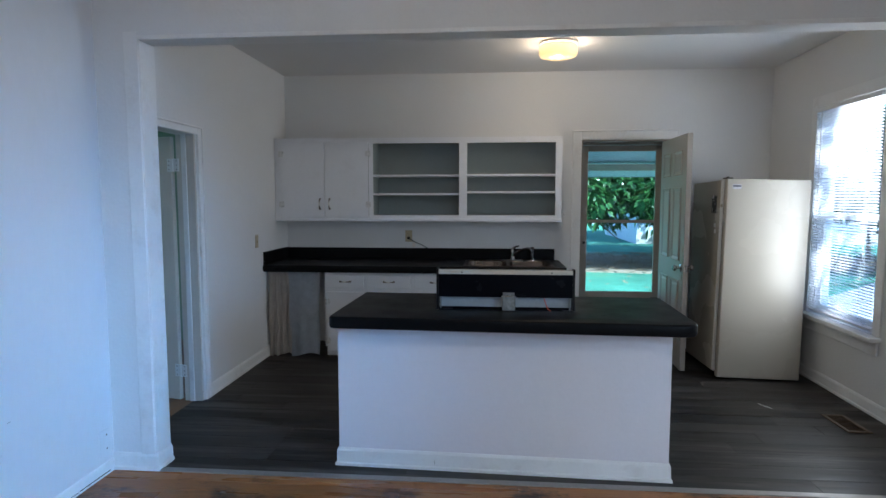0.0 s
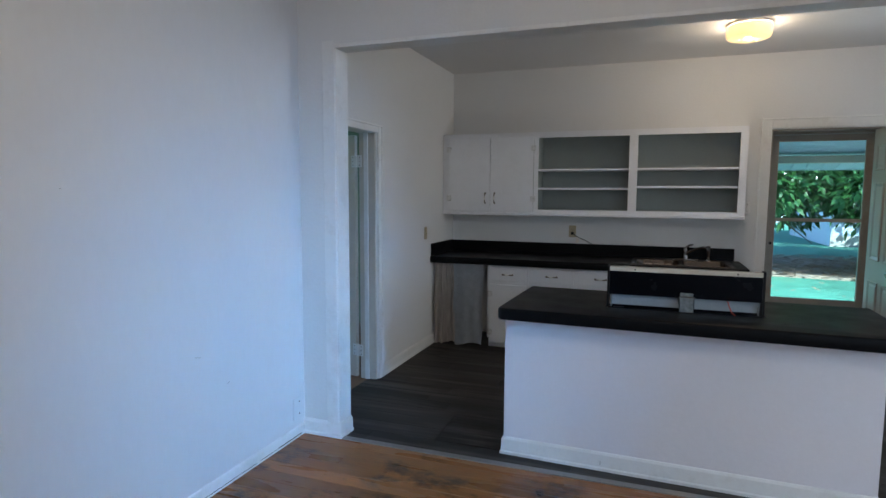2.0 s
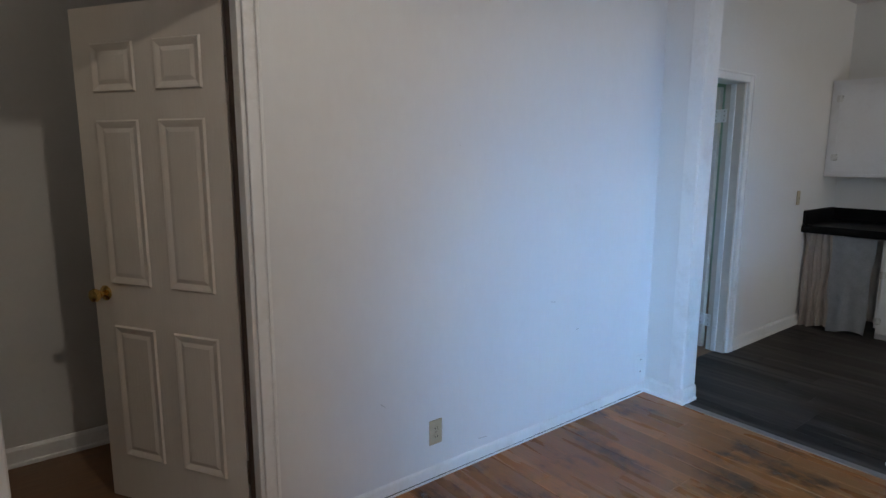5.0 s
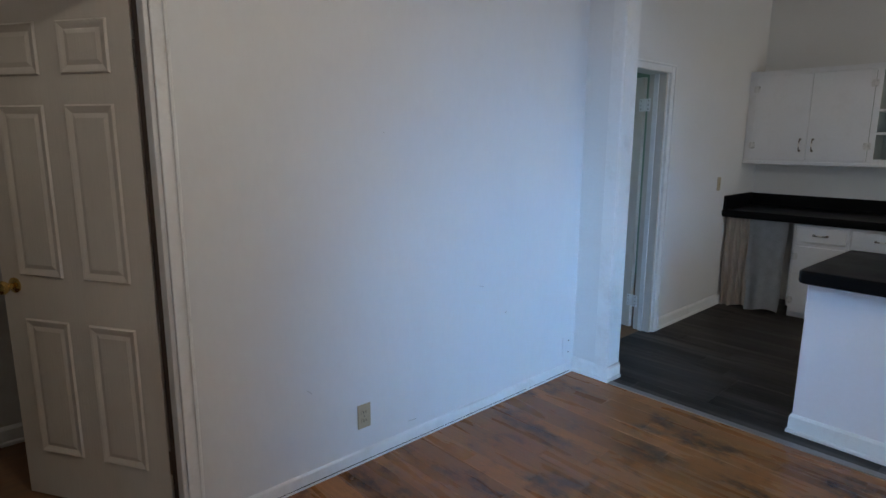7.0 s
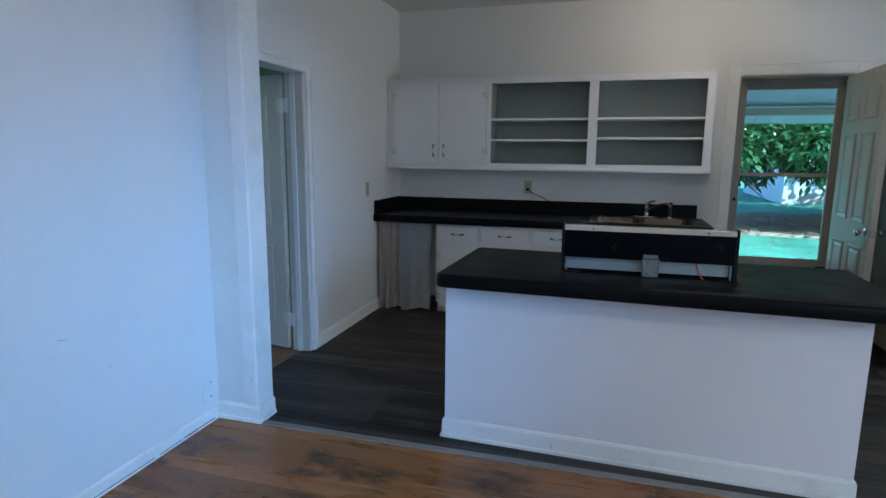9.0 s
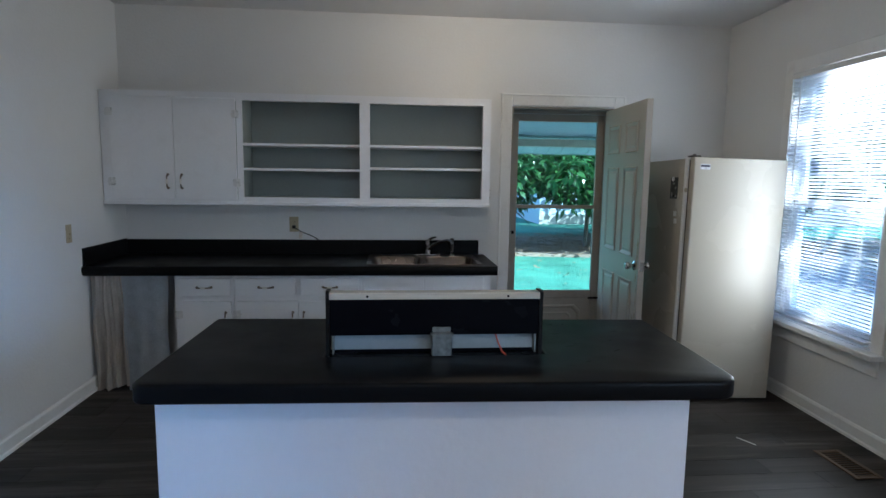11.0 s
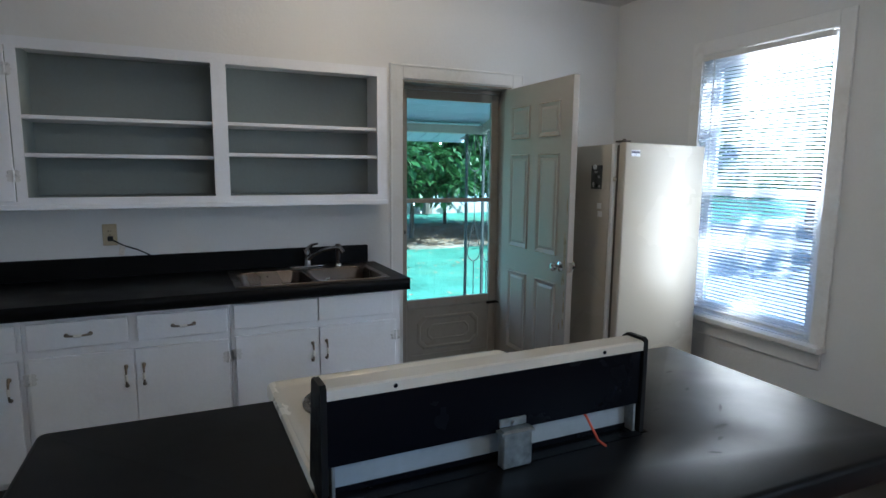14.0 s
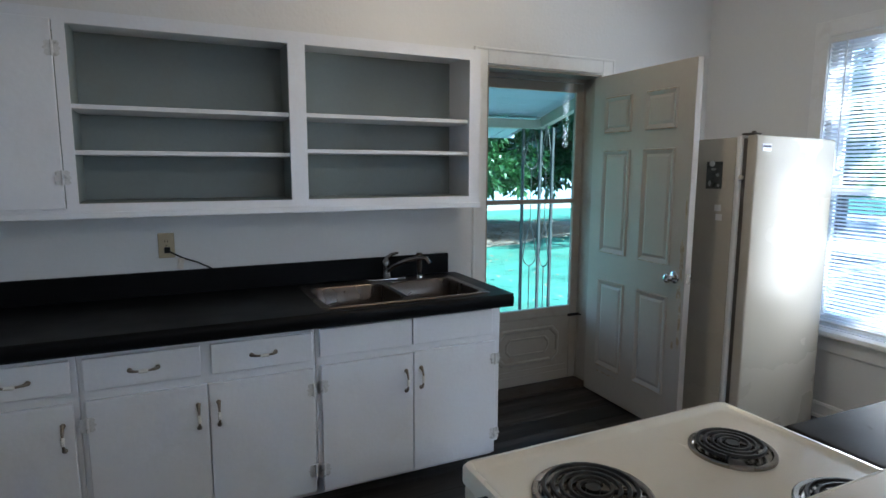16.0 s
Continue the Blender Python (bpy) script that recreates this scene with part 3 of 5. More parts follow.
for z in (0.22, 1.70):
    bm = rod((-0.018, 0.004, z - 0.045), (-0.018, 0.004, z + 0.045), 0.007, 8)
    box(-0.07, 0.03, 0.001, 0.005, z - 0.045, z + 0.045, 0.001, 1, bm)
    hg = part("hinge", bm, TRIM, kd, "painted butt hinge", local=True)
    for dx in (-0.052, 0.014):
        for dz in (-0.030, 0.0, 0.030):
            part("screw", lathe([(0, 0), (0.0045, 0), (0.003, 0.0015), (0, 0.0015)], 8, Matrix.Translation((dx, 0.0052, z + dz)) @ Matrix.Rotation(radians(-90), 4, "X")), BRONZE, hg, local=True)

# back door, swung in against the refrigerator
bd = thing("door_back", pose(2.402, 6.262, 0.012, 0, 0, -91.8), "dirty white six-panel steel entry door standing open", "door")
leaf = part("leaf", six_panel(0.805, 2.005, 0.044, panels6(0.805, 2.005), 0.0, 1.7), STEELDOOR, bd, local=True)
knob(bd, 0.735, 0.875, -0.044, -1, CHROME, 0.033)
knob(bd, 0.735, 0.875, 0.0, 1, CHROME, 0.033)
part("latch_plate", box(0.8045, 0.8075, -0.034, -0.010, 0.845, 0.905, 0.001), CHROME, bd, local=True)
rnd = random.Random(12)
for cx, cz, w, h in ((0.778, 0.98, 0.016, 0.15), (0.785, 0.62, 0.012, 0.20), (0.770, 0.80, 0.020, 0.05), (0.745, 0.50, 0.012, 0.03), (0.790, 1.25, 0.007, 0.10), (0.60, 0.30, 0.09, 0.008), (0.22, 0.16, 0.12, 0.007)):
    t = bmesh.new()
    ring = []
    for i in range(18):
        a = 2 * math.pi * i / 18
        k = rnd.uniform(0.55, 1.05)
        ring.append(t.verts.new((cx + w * k * math.cos(a), -0.0446, cz + h * k * math.sin(a))))
    t.faces.new(ring)
    part("stain", t, BROWNSTAIN, bd, "brown grime by the door's edge", local=True)
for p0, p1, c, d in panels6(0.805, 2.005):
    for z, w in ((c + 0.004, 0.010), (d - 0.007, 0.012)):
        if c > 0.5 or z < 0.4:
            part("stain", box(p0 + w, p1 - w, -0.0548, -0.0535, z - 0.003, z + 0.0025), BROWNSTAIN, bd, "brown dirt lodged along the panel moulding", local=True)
for z in (0.25, 1.0, 1.78):
    bm = rod((-0.004, 0.006, z - 0.05), (-0.004, 0.006, z + 0.05), 0.006, 8)
    part("hinge", bm, STEEL, bd, local=True)

# storm door in the outer half of the opening
sd = thing("storm_door", Matrix.Translation((2.02, 6.44, 0)), "beige aluminium storm door with two glass lights, closed", "door")
ys0, ys1 = 6.432, 6.462
frame_bm = box(1.632, 1.690, ys0, ys1, 0.021, 2.005, 0.004)
box(2.352, 2.412, ys0, ys1, 0.021, 2.005, 0.004, 1, frame_bm)
box(1.690, 2.352, ys0, ys1, 1.945, 2.005, 0.004, 1, frame_bm)
box(1.690, 2.352, ys0, ys1, 0.470, 0.535, 0.004, 1, frame_bm)
box(1.690, 2.352, ys0, ys1, 0.021, 0.085, 0.004, 1, frame_bm)
part("frame", frame_bm, STORM, sd)
part("meeting_rail", box(1.690, 2.352, ys0 + 0.003, ys1 - 0.003, 1.232, 1.262, 0.003), STORM, sd)
for z0, z1 in ((0.535, 1.232), (1.262, 1.945)):
    p = part("pane", box(1.690, 2.352, 6.444, 6.447, z0, z1), STORMPANE, sd, "cool-tinted glass")
    p.visible_shadow = False
kick = box(1.690, 2.352, ys0 + 0.006, ys1 - 0.006, 0.085, 0.470)


def octagon_ring(cx, cz, hw, hh, cut, wide, y, out):
    """A raised eight-sided moulding on a face that looks along -y."""
    t = bmesh.new()
    loops = []
    for k, o in ((0.0, 0.0), (wide * 0.3, out), (wide * 0.7, out), (wide, 0.0)):
        a, b, c = hw - k, hh - k, cut
        loops.append([t.verts.new((cx + x, y - o, cz + z)) for x, z in ((-a + c, -b), (a - c, -b), (a, -b + c), (a, b - c), (a - c, b), (-a + c, b), (-a, b - c), (-a, -b + c))])
    for a, b in zip(loops, loops[1:]):
        for i in range(8):
            t.faces.new((a[i], a[(i + 1) % 8], b[(i + 1) % 8], b[i]))
    return t


join(kick, octagon_ring(2.02, 0.285, 0.25, 0.125, 0.05, 0.028, ys0 + 0.006, 0.008))
join(kick, octagon_ring(2.02, 0.285, 0.17, 0.06, 0.03, 0.014, ys0 + 0.006, 0.004))
box(1.72, 2.33, ys0 + 0.001, ys0 + 0.007, 0.118, 0.124, 0.001, 1, kick)
part("kick_panel", kick, STORM, sd, "stained embossed lower panel")
part("latch", box(1.648, 1.668, ys0 - 0.03, ys0, 1.02, 1.045, 0.003), BLACKPL, sd, "black latch handle")
bm = box(2.33, 2.44, ys0 - 0.022, ys0 - 0.006, 0.462, 0.480, 0.003)
rod((2.40, ys0 - 0.014, 0.471), (2.425, ys0 - 0.05, 0.471), 0.006, 8, bm=bm)
part("chain_catch", bm, BLACKPL, sd, "black hold-open catch")
bm = bmesh.new()
for a in ((1.601, 1.631, 6.425, 6.458, 0, 2.044), (2.413, 2.429, 6.425, 6.458, 0, 2.044), (1.631, 2.413, 6.425, 6.458, 2.008, 2.044)):
    box(*a, 0.002, 1, bm)
for a in ((1.6005, 1.615, 6.29, 6.424, 0, 2.044), (2.4165, 2.4295, 6.29, 6.424, 0, 2.044), (1.615, 2.4165, 6.29, 6.424, 2.031, 2.044)):
    box(*a, 0.001, 1, bm)
solid("trim_back_door_jamb", bm, STORM, "stained beige door jamb and stop", "trim", "structure")
solid("trim_back_door_sill", box(1.60, 2.43, 6.285, 6.47, -0.012, 0.018, 0.006, 2), mat("dark_door_sill", (0.035, 0.026, 0.02), 0.6, vary=0.3, scale=8, grain=40, bump=0.002), "dark worn wooden door sill", "trim", "structure")

# ---- kitchen window and blind ----
win = thing("window_kitchen", Matrix.Translation((3.43, 5.025, 0.545)), "white vinyl double-hung window, bright daylight behind", "window", kind="structure")
Y0, Y1, Z0, Z1, ZM = 4.60, 5.45, 0.545, 2.20, 1.345
bm = box(3.40, 3.50, Y0, Y0 + 0.03, Z0, Z1, 0.003)
box(3.40, 3.50, Y1 - 0.03, Y1, Z0, Z1, 0.003, 1, bm)
box(3.40, 3.50, Y0 + 0.03, Y1 - 0.03, Z1 - 0.03, Z1, 0.003, 1, bm)
box(3.40, 3.50, Y0 + 0.03, Y1 - 0.03, Z0, Z0 + 0.035, 0.003, 1, bm)
part("window_frame", bm, VINYLFRAME, win)
for i, (z0, z1, x) in enumerate(((Z0 + 0.035, ZM + 0.02, 3.415), (ZM - 0.02, Z1 - 0.03, 3.447))):
    bm = box(x, x + 0.03, Y0 + 0.03, Y0 + 0.072, z0, z1, 0.003)
    box(x, x + 0.03, Y1 - 0.072, Y1 - 0.03, z0, z1, 0.003, 1, bm)
    box(x, x + 0.03, Y0 + 0.072, Y1 - 0.072, z0, z0 + 0.04, 0.003, 1, bm)
    box(x, x + 0.03, Y0 + 0.072, Y1 - 0.072, z1 - 0.04, z1, 0.003, 1, bm)
    s = part("sash", bm, VINYLFRAME, win)
    p = part("pane", box(x + 0.013, x + 0.017, Y0 + 0.072, Y1 - 0.072, z0 + 0.04, z1 - 0.04), PANE, s)
    p.visible_shadow = False
bm = box(3.295, 3.40, Y0 - 0.09, Y1 + 0.06, Z0 - 0.035, Z0 - 0.003, 0.006, 2)
part("window_sill", bm, TRIM, win)
part("apron", box(XR - 0.018, XR - 0.001, Y0 - 0.07, Y1 + 0.05, Z0 - 0.135, Z0 - 0.036, 0.004), TRIM, win)
bm = box(XR - 0.012, XR - 0.001, Y0 - 0.085, Y0 - 0.004, Z0 - 0.002, Z1 + 0.09, 0.003)
box(XR - 0.012, XR - 0.001, Y1 + 0.004, Y1 + 0.085, Z0 - 0.002, Z1 + 0.09, 0.003, 1, bm)
box(XR - 0.012, XR - 0.001, Y0 - 0.004, Y1 + 0.004, Z1 + 0.004, Z1 + 0.09, 0.003, 1, bm)
part("casing", bm, TRIM, win)

blind = thing("window_blind", Matrix.Translation((3.385, 5.025, 2.19)), "white vinyl mini blind, lowered, slats half closed", "blind")
BX = 3.356
part("headrail", box(BX - 0.018, BX + 0.014, Y0 + 0.012, Y1 - 0.012, 2.160, 2.192, 0.002), WHITEPL, blind)
part("bottom_rail", box(BX - 0.013, BX + 0.012, Y0 + 0.018, Y1 - 0.018, 0.575, 0.588, 0.003), WHITEPL, blind)
t = bmesh.new()
prof = [(-0.0125 + 0.025 * i / 4, 0.0022 * (1 - ((i - 2) / 2) ** 2)) for i in range(5)]
ha = (Y1 - Y0) / 2 - 0.018
rows = [[t.verts.new((x, s * ha, z + o)) for x, z in prof] for s in (-1, 1) for o in (0.0, 0.0006)]
for a, b in ((rows[0], rows[2]), (rows[1], rows[3])):
    for i in range(4):
        t.faces.new((a[i], a[i + 1], b[i + 1], b[i]))
slat = part("slat", t, SLAT, blind, local=True, smooth=True)
slat_me = slat.data
NS = 74
random.seed(4)
for i in range(NS):
    o = slat if i == 0 else new("slat", slat_me)
    o.parent = blind
    tilt = 28 + random.uniform(-2.5, 2.5)
    o.matrix_basis = Matrix.Translation((BX - 3.385, 0, 0.604 + i * (2.150 - 0.604) / (NS - 1) - 2.19)) @ pose(0, 0, 0, random.uniform(-0.12, 0.12), tilt, 0)
for y in (4.74, 5.03, 5.31):
    bm = rod((BX - 0.014, y, 0.585), (BX - 0.014, y, 2.165), 0.0011, 5)
    rod((BX + 0.013, y, 0.585), (BX + 0.013, y, 2.165), 0.0011, 5, bm=bm)
    part("ladder_cord", bm, WHITEPL, blind)
part("tilt_wand", rod((BX - 0.028, 5.33, 1.45), (BX - 0.022, 5.335, 2.165), 0.004, 6), WHITEPL, blind, "clear plastic tilt wand")
part("lift_cord", tube([(BX - 0.024, 4.70, 2.16), (BX - 0.026, 4.70, 1.5), (BX - 0.025, 4.705, 1.05)], 0.0015, 5), WHITEPL, blind)

for o in (win, blind):
    o.matrix_world = EAST @ BASE[o.name]


# ---- kitchen cabinets along the back wall ----
def pull(parent, x, z, y, upright, lean=0.0):
    """Arched pull with a porcelain grip, on a face that looks along -y."""
    pts, rs = [], []
    for i in range(13):
        s = -1 + 2 * i / 12
        o = 0.026 * (1 - s * s) ** 0.5
        a = s * 0.047
        pts.append((x + a, y - 0.004 - o, z) if not upright else (x, y - 0.004 - o, z + a))
        rs.append(0.0042 + 0.0035 * abs(s) ** 3)
    h = part("handle", tube(pts, rs, 8), BRONZE, parent, "antique metal pull with a white porcelain grip", smooth=True)
    part("grip", tube(pts[4:9], 0.0072, 8), PORCELAIN, h, "white porcelain grip", smooth=True)
    for s in (-1, 1):
        c = (x + s * 0.047, y, z) if not upright else (x, y, z + s * 0.047)
        part("foot", lathe([(0, 0), (0.0095, 0), (0.009, 0.004), (0.004, 0.007), (0, 0.007)], 12, Matrix.Translation(c) @ Matrix.Rotation(radians(90), 4, "X")), BRONZE, h)


def butterfly(parent, x, z, y):
    """Small painted surface hinge with scalloped leaves."""
    bm = rod((x, y - 0.004, z - 0.022), (x, y - 0.004, z + 0.022), 0.004, 8)
    for s in (-1, 1):
        pts = [(0, -0.020), (0.012, -0.022), (0.020, -0.016), (0.017, -0.006), (0.024, 0.0), (0.017, 0.006), (0.020, 0.016), (0.012, 0.022), (0, 0.020)]
        t = bmesh.new()
        f = t.faces.new([t.verts.new((x + s * a, y - 0.0025, z + b)) for a, b in (pts if s > 0 else pts[::-1])])
        e = bmesh.ops.extrude_face_region(t, geom=[f])
        bmesh.ops.translate(t, vec=(0, 0.0025, 0), verts=[v for v in e["geom"] if isinstance(v, bmesh.types.BMVert)])
        join(bm, t)
    bmesh.ops.scale(bm, vec=(1.3, 1.0, 1.3), verts=bm.verts, space=Matrix.Translation((-x, 0, -z)))
    part("hinge", bm, HINGEMETAL, parent)


FY = 5.690      # face frame; drawer and door fronts stand 22 mm proud
DY = FY - 0.022


def base_unit(name, x0, x1, fronts, label, group="base cabinets", sink_well=False):
    c = thing(name, Matrix.Translation(((x0 + x1) / 2, 5.97, 0)), label, "cabinet", group)
    bm = box(x0, x1, FY, 6.275, 0.10, 0.690 if sink_well else 0.798, 0.002)
    if sink_well:
        box(x0, x1, FY, FY + 0.020, 0.688, 0.798, 0, 1, bm)
        for a in (x0, x1 - 0.018):
            box(a, a + 0.018, FY + 0.0205, 6.275, 0.688, 0.798, 0, 1, bm)
    box(x0, x1, FY + 0.06, 6.27, 0.0, 0.0985, 0, 1, bm)
    part("body", bm, CAB, c)
    # dark standoff added behind each front so the reveal line reads as shade
    for _, a, b, z0, z1, _ in fronts:
        part("runner", box(a + 0.03, b - 0.03, FY - 0.0052, FY - 0.0002, z0 + 0.03, z1 - 0.03), SUBFLOOR, c, "dark standoff added behind the front for a shaded reveal")
    for kind, a, b, z0, z1, spec in fronts:
        f = part("drawer" if kind == "drawer" else ("panel" if kind == "panel" else "door"), box(a, b, DY - 0.002, FY - 0.005, z0, z1, 0.003, 2), CAB, c)
        if kind == "drawer":
            pull(f, (a + b) / 2, (z0 + z1) / 2, DY - 0.002, False)
        if kind == "door":
            px = b - 0.035 if spec == "r" else a + 0.035
            pull(f, px, z1 - 0.125, DY - 0.002, True)
            hx = a + 0.002 if spec == "r" else b - 0.002
            for z in (z1 - 0.09, z0 + 0.10):
                butterfly(f, hx, z, DY - 0.002)
    return c


base_unit("base_cabinet", -0.812, -0.422, [("drawer", -0.785, -0.440, 0.655, 0.776, ""), ("door", -0.785, -0.440, 0.062, 0.618, "r")], "white painted single-door base cabinet with one drawer")
base_unit("base_cabinet", -0.4205, 0.441, [("drawer", -0.402, -0.008, 0.655, 0.776, ""), ("drawer", 0.030, 0.427, 0.655, 0.776, ""), ("door", -0.402, 0.010, 0.062, 0.618, "r"), ("door", 0.014, 0.429, 0.062, 0.618, "l")], "white painted two-door base cabinet with two drawers")
base_unit("base_cabinet", 0.4425, 1.352, [("panel", 0.458, 0.878, 0.664, 0.786, ""), ("panel", 0.884, 1.300, 0.664, 0.788, ""), ("door", 0.462, 0.884, 0.055, 0.625, "r"), ("door", 0.888, 1.318, 0.055, 0.630, "l")], "white painted sink base cabinet with false drawer fronts", sink_well=True)

# counter with the sink's cut-out, post-formed front edge, backsplash
CT = 0.866
ctr = thing("countertop", Matrix.Translation((0, 5.95, 0.80)), "black laminate countertop with low backsplash", "countertop")
sx0, sx1, sy0, sy1 = 0.475, 1.300, 5.675, 6.205
bm = bmesh.new()
box(-1.374, sx0 + 0.02, 5.630, 6.268, 0.802, CT, 0.0, 1, bm)
box(sx1 - 0.02, 1.392, 5.630, 6.268, 0.802, CT, 0.0, 1, bm)
box(sx0 + 0.02, sx1 - 0.02, 5.630, sy0 + 0.02, 0.802, CT, 0.0, 1, bm)
box(sx0 + 0.02, sx1 - 0.02, sy1 - 0.02, 6.268, 0.802, CT, 0.0, 1, bm)
bmesh.ops.remove_doubles(bm, verts=bm.verts, dist=1e-5)
part("slab", bm, LAMINATE, ctr)
nose = [(5.6302, 0.804)] + [(5.6302 - 0.020 * math.sin(radians(a)), 0.8435 - 0.0225 * math.cos(radians(a)) * (1 if a > 90 else 1.75)) for a in range(0, 181, 20)] + [(5.6302, 0.8658)]
bm = bmesh.new()
ends = [[bm.verts.new((x, y, z)) for y, z in nose] for x in (-1.374, 1.384)]
for i in range(len(nose)):
    j = (i + 1) % len(nose)
    bm.faces.new((ends[0][i], ends[0][j], ends[1][j], ends[1][i]))
bm.faces.new(ends[0])
bm.faces.new(ends[1][::-1])
part("front_edge", bm, LAMINATE, ctr, smooth=True)
part("backsplash", box(-1.374, 1.352, 6.268, 6.288, 0.802, 0.978, 0.006, 2), LAMINATE, ctr)
part("side_splash", box(-1.3745, -1.354, 5.632, 6.2675, CT - 0.001, 0.984, 0.005, 2), LAMINATE, ctr)

# sink
sink = thing("double_sink", Matrix.Translation(((sx0 + sx1) / 2, (sy0 + sy1) / 2, CT)), "stainless steel double-bowl drop-in kitchen sink", "sink")


def bowl(x0, x1, y0, y1, top, deep):
    t = bmesh.new()
    loops = []
    for k, z, r in ((0.0, top, 0.05), (0.006, top - 0.008, 0.05), (0.012, top - deep + 0.03, 0.05), (0.04, top - deep, 0.05)):
        loops.append([t.verts.new((x, y, z)) for x, y in rounded(x0 + k, x1 - k, y0 + k, y1 - k, r, 5)])
    n = len(loops[0])
    for a, b in zip(loops, loops[1:]):
        for i in range(n):
            t.faces.new((a[i], a[(i + 1) % n], b[(i + 1) % n], b[i]))
    t.faces.new(loops[-1])
    return t


xm = (sx0 + sx1) / 2
bowls = ((sx0 + 0.035, xm - 0.012, sy0 + 0.03, sy1 - 0.105), (xm + 0.012, sx1 - 0.035, sy0 + 0.03, sy1 - 0.105))
rim = bmesh.new()
outer = [rim.verts.new((x, y, CT + 0.0015)) for x, y in rounded(sx0, sx1, sy0, sy1, 0.03, 5)]
oute2 = [rim.verts.new((x, y, CT + 0.006)) for x, y in rounded(sx0 + 0.006, sx1 - 0.006, sy0 + 0.006, sy1 - 0.006, 0.03, 5)]
n = len(outer)
for i in range(n):
    rim.faces.new((outer[i], outer[(i + 1) % n], oute2[(i + 1) % n], oute2[i]))
edges = [rim.edges.get((oute2[i], oute2[(i + 1) % n])) for i in range(n)]
for b in bowls:
    inner = [rim.verts.new((x, y, CT + 0.004)) for x, y in rounded(*b, 0.05, 5)]
    edges += [rim.edges.new((inner[i], inner[(i + 1) % len(inner)])) for i in range(len(inner))]
bmesh.ops.triangle_fill(rim, use_beauty=True, edges=edges)
part("rim", rim, STEEL, sink)
for b in bowls:
    o = part("bowl", bowl(*b, CT + 0.004, 0.165), STEEL, sink, smooth=True)
    c = ((b[0] + b[1]) / 2, (b[2] + b[3]) / 2 + 0.03)
    part("drain", lathe([(0.0, 0.002), (0.028, 0.002), (0.034, 0.006), (0.045, 0.004), (0.046, 0.0)], 20, Matrix.Translation((*c, CT + 0.004 - 0.1648))), CHROME, o, smooth=True)

fa = thing("kitchen_faucet", Matrix.Translation((0.935, 6.165, CT + 0.006)), "chrome single-lever faucet with swivel spout", "faucet")
part("deck_plate", prism(rounded(0.825, 1.045, 6.142, 6.192, 0.024), CT + 0.005, CT + 0.017, 0.004), FAUCET, fa, smooth=True)
part("body", lathe([(0, 0), (0.026, 0), (0.024, 0.03), (0.021, 0.062), (0.023, 0.075), (0.019, 0.092), (0, 0.096)], 20, Matrix.Translation((0.935, 6.167, CT + 0.016))), FAUCET, fa, smooth=True)
part("lever", tube([(0.935, 6.167, CT + 0.105), (0.943, 6.165, CT + 0.125), (0.965, 6.160, CT + 0.142), (0.998, 6.150, CT + 0.150)], [0.016, 0.013, 0.009, 0.006], 10), FAUCET, fa, smooth=True)
part("spout", tube([(0.940, 6.155, CT + 0.055), (0.965, 6.13, CT + 0.085), (1.02, 6.08, CT + 0.118), (1.07, 6.04, CT + 0.135), (1.10, 6.015, CT + 0.132), (1.112, 6.005, CT + 0.108)], [0.014, 0.013, 0.012, 0.012, 0.013, 0.013], 10), FAUCET, fa, smooth=True)
sp = thing("sink_sprayer", Matrix.Translation((1.125, 6.165, CT + 0.006)), "chrome and white pull-out sink sprayer", "sprayer")
part("collar", lathe([(0, 0), (0.022, 0), (0.020, 0.010), (0.013, 0.016), (0.013, 0.03), (0, 0.03)], 16, Matrix.Translation((1.125, 6.165, CT + 0.005))), CHROME, sp, smooth=True)
part("head", lathe([(0, 0.03), (0.011, 0.03), (0.014, 0.06), (0.015, 0.10), (0.019, 0.125), (0.014, 0.135), (0, 0.136)], 16, Matrix.Translation((1.125, 6.165, CT + 0.005))), STEEL, sp, smooth=True)

# wall cabinet run: doors left, open shelves right
UX0, UX1, UY, UZ0, UZ1 = -1.363, 1.378, 5.962, 1.262, 2.050
uc = thing("wall_cabinet", Matrix.Translation((0, 6.12, UZ0)), "white painted wall cabinet, one double-door bay and two open shelf bays", "cabinet")
bays = ((-1.298, -0.444, 1.300, 2.008), (-0.404, 0.420, 1.318, 1.998), (0.494, 1.318, 1.318, 1.998))
fr_bm = bmesh.new()
prev = UX0
for x0, x1, z0, z1 in bays:
    box(prev, x0, UY, UY + 0.019, UZ0, UZ1, 0.0, 1, fr_bm)
    box(x0, x1, UY, UY + 0.019, UZ0, z0, 0.0, 1, fr_bm)
    box(x0, x1, UY, UY + 0.019, z1, UZ1, 0.0, 1, fr_bm)
    prev = x1
box(prev, UX1, UY, UY + 0.019, UZ0, UZ1, 0.0, 1, fr_bm)
part("face_frame", fr_bm, CAB, uc)
part("side_panel", box(UX1 - 0.02, UX1 - 0.001, UY + 0.0195, YB - 0.002, UZ0, UZ1), CAB, uc)
part("side_panel", box(UX0 + 0.001, UX0 + 0.018, UY + 0.0195, YB - 0.002, UZ0, UZ1), CAB, uc)
part("top_panel", box(UX0, UX1, UY + 0.0195, YB - 0.002, UZ1 - 0.02, UZ1 - 0.001), CAB, uc)
part("bottom_panel", box(UX0 + 0.018, UX1 - 0.02, UY + 0.0195, YB - 0.002, 1.300, 1.317), CAB_IN, uc)
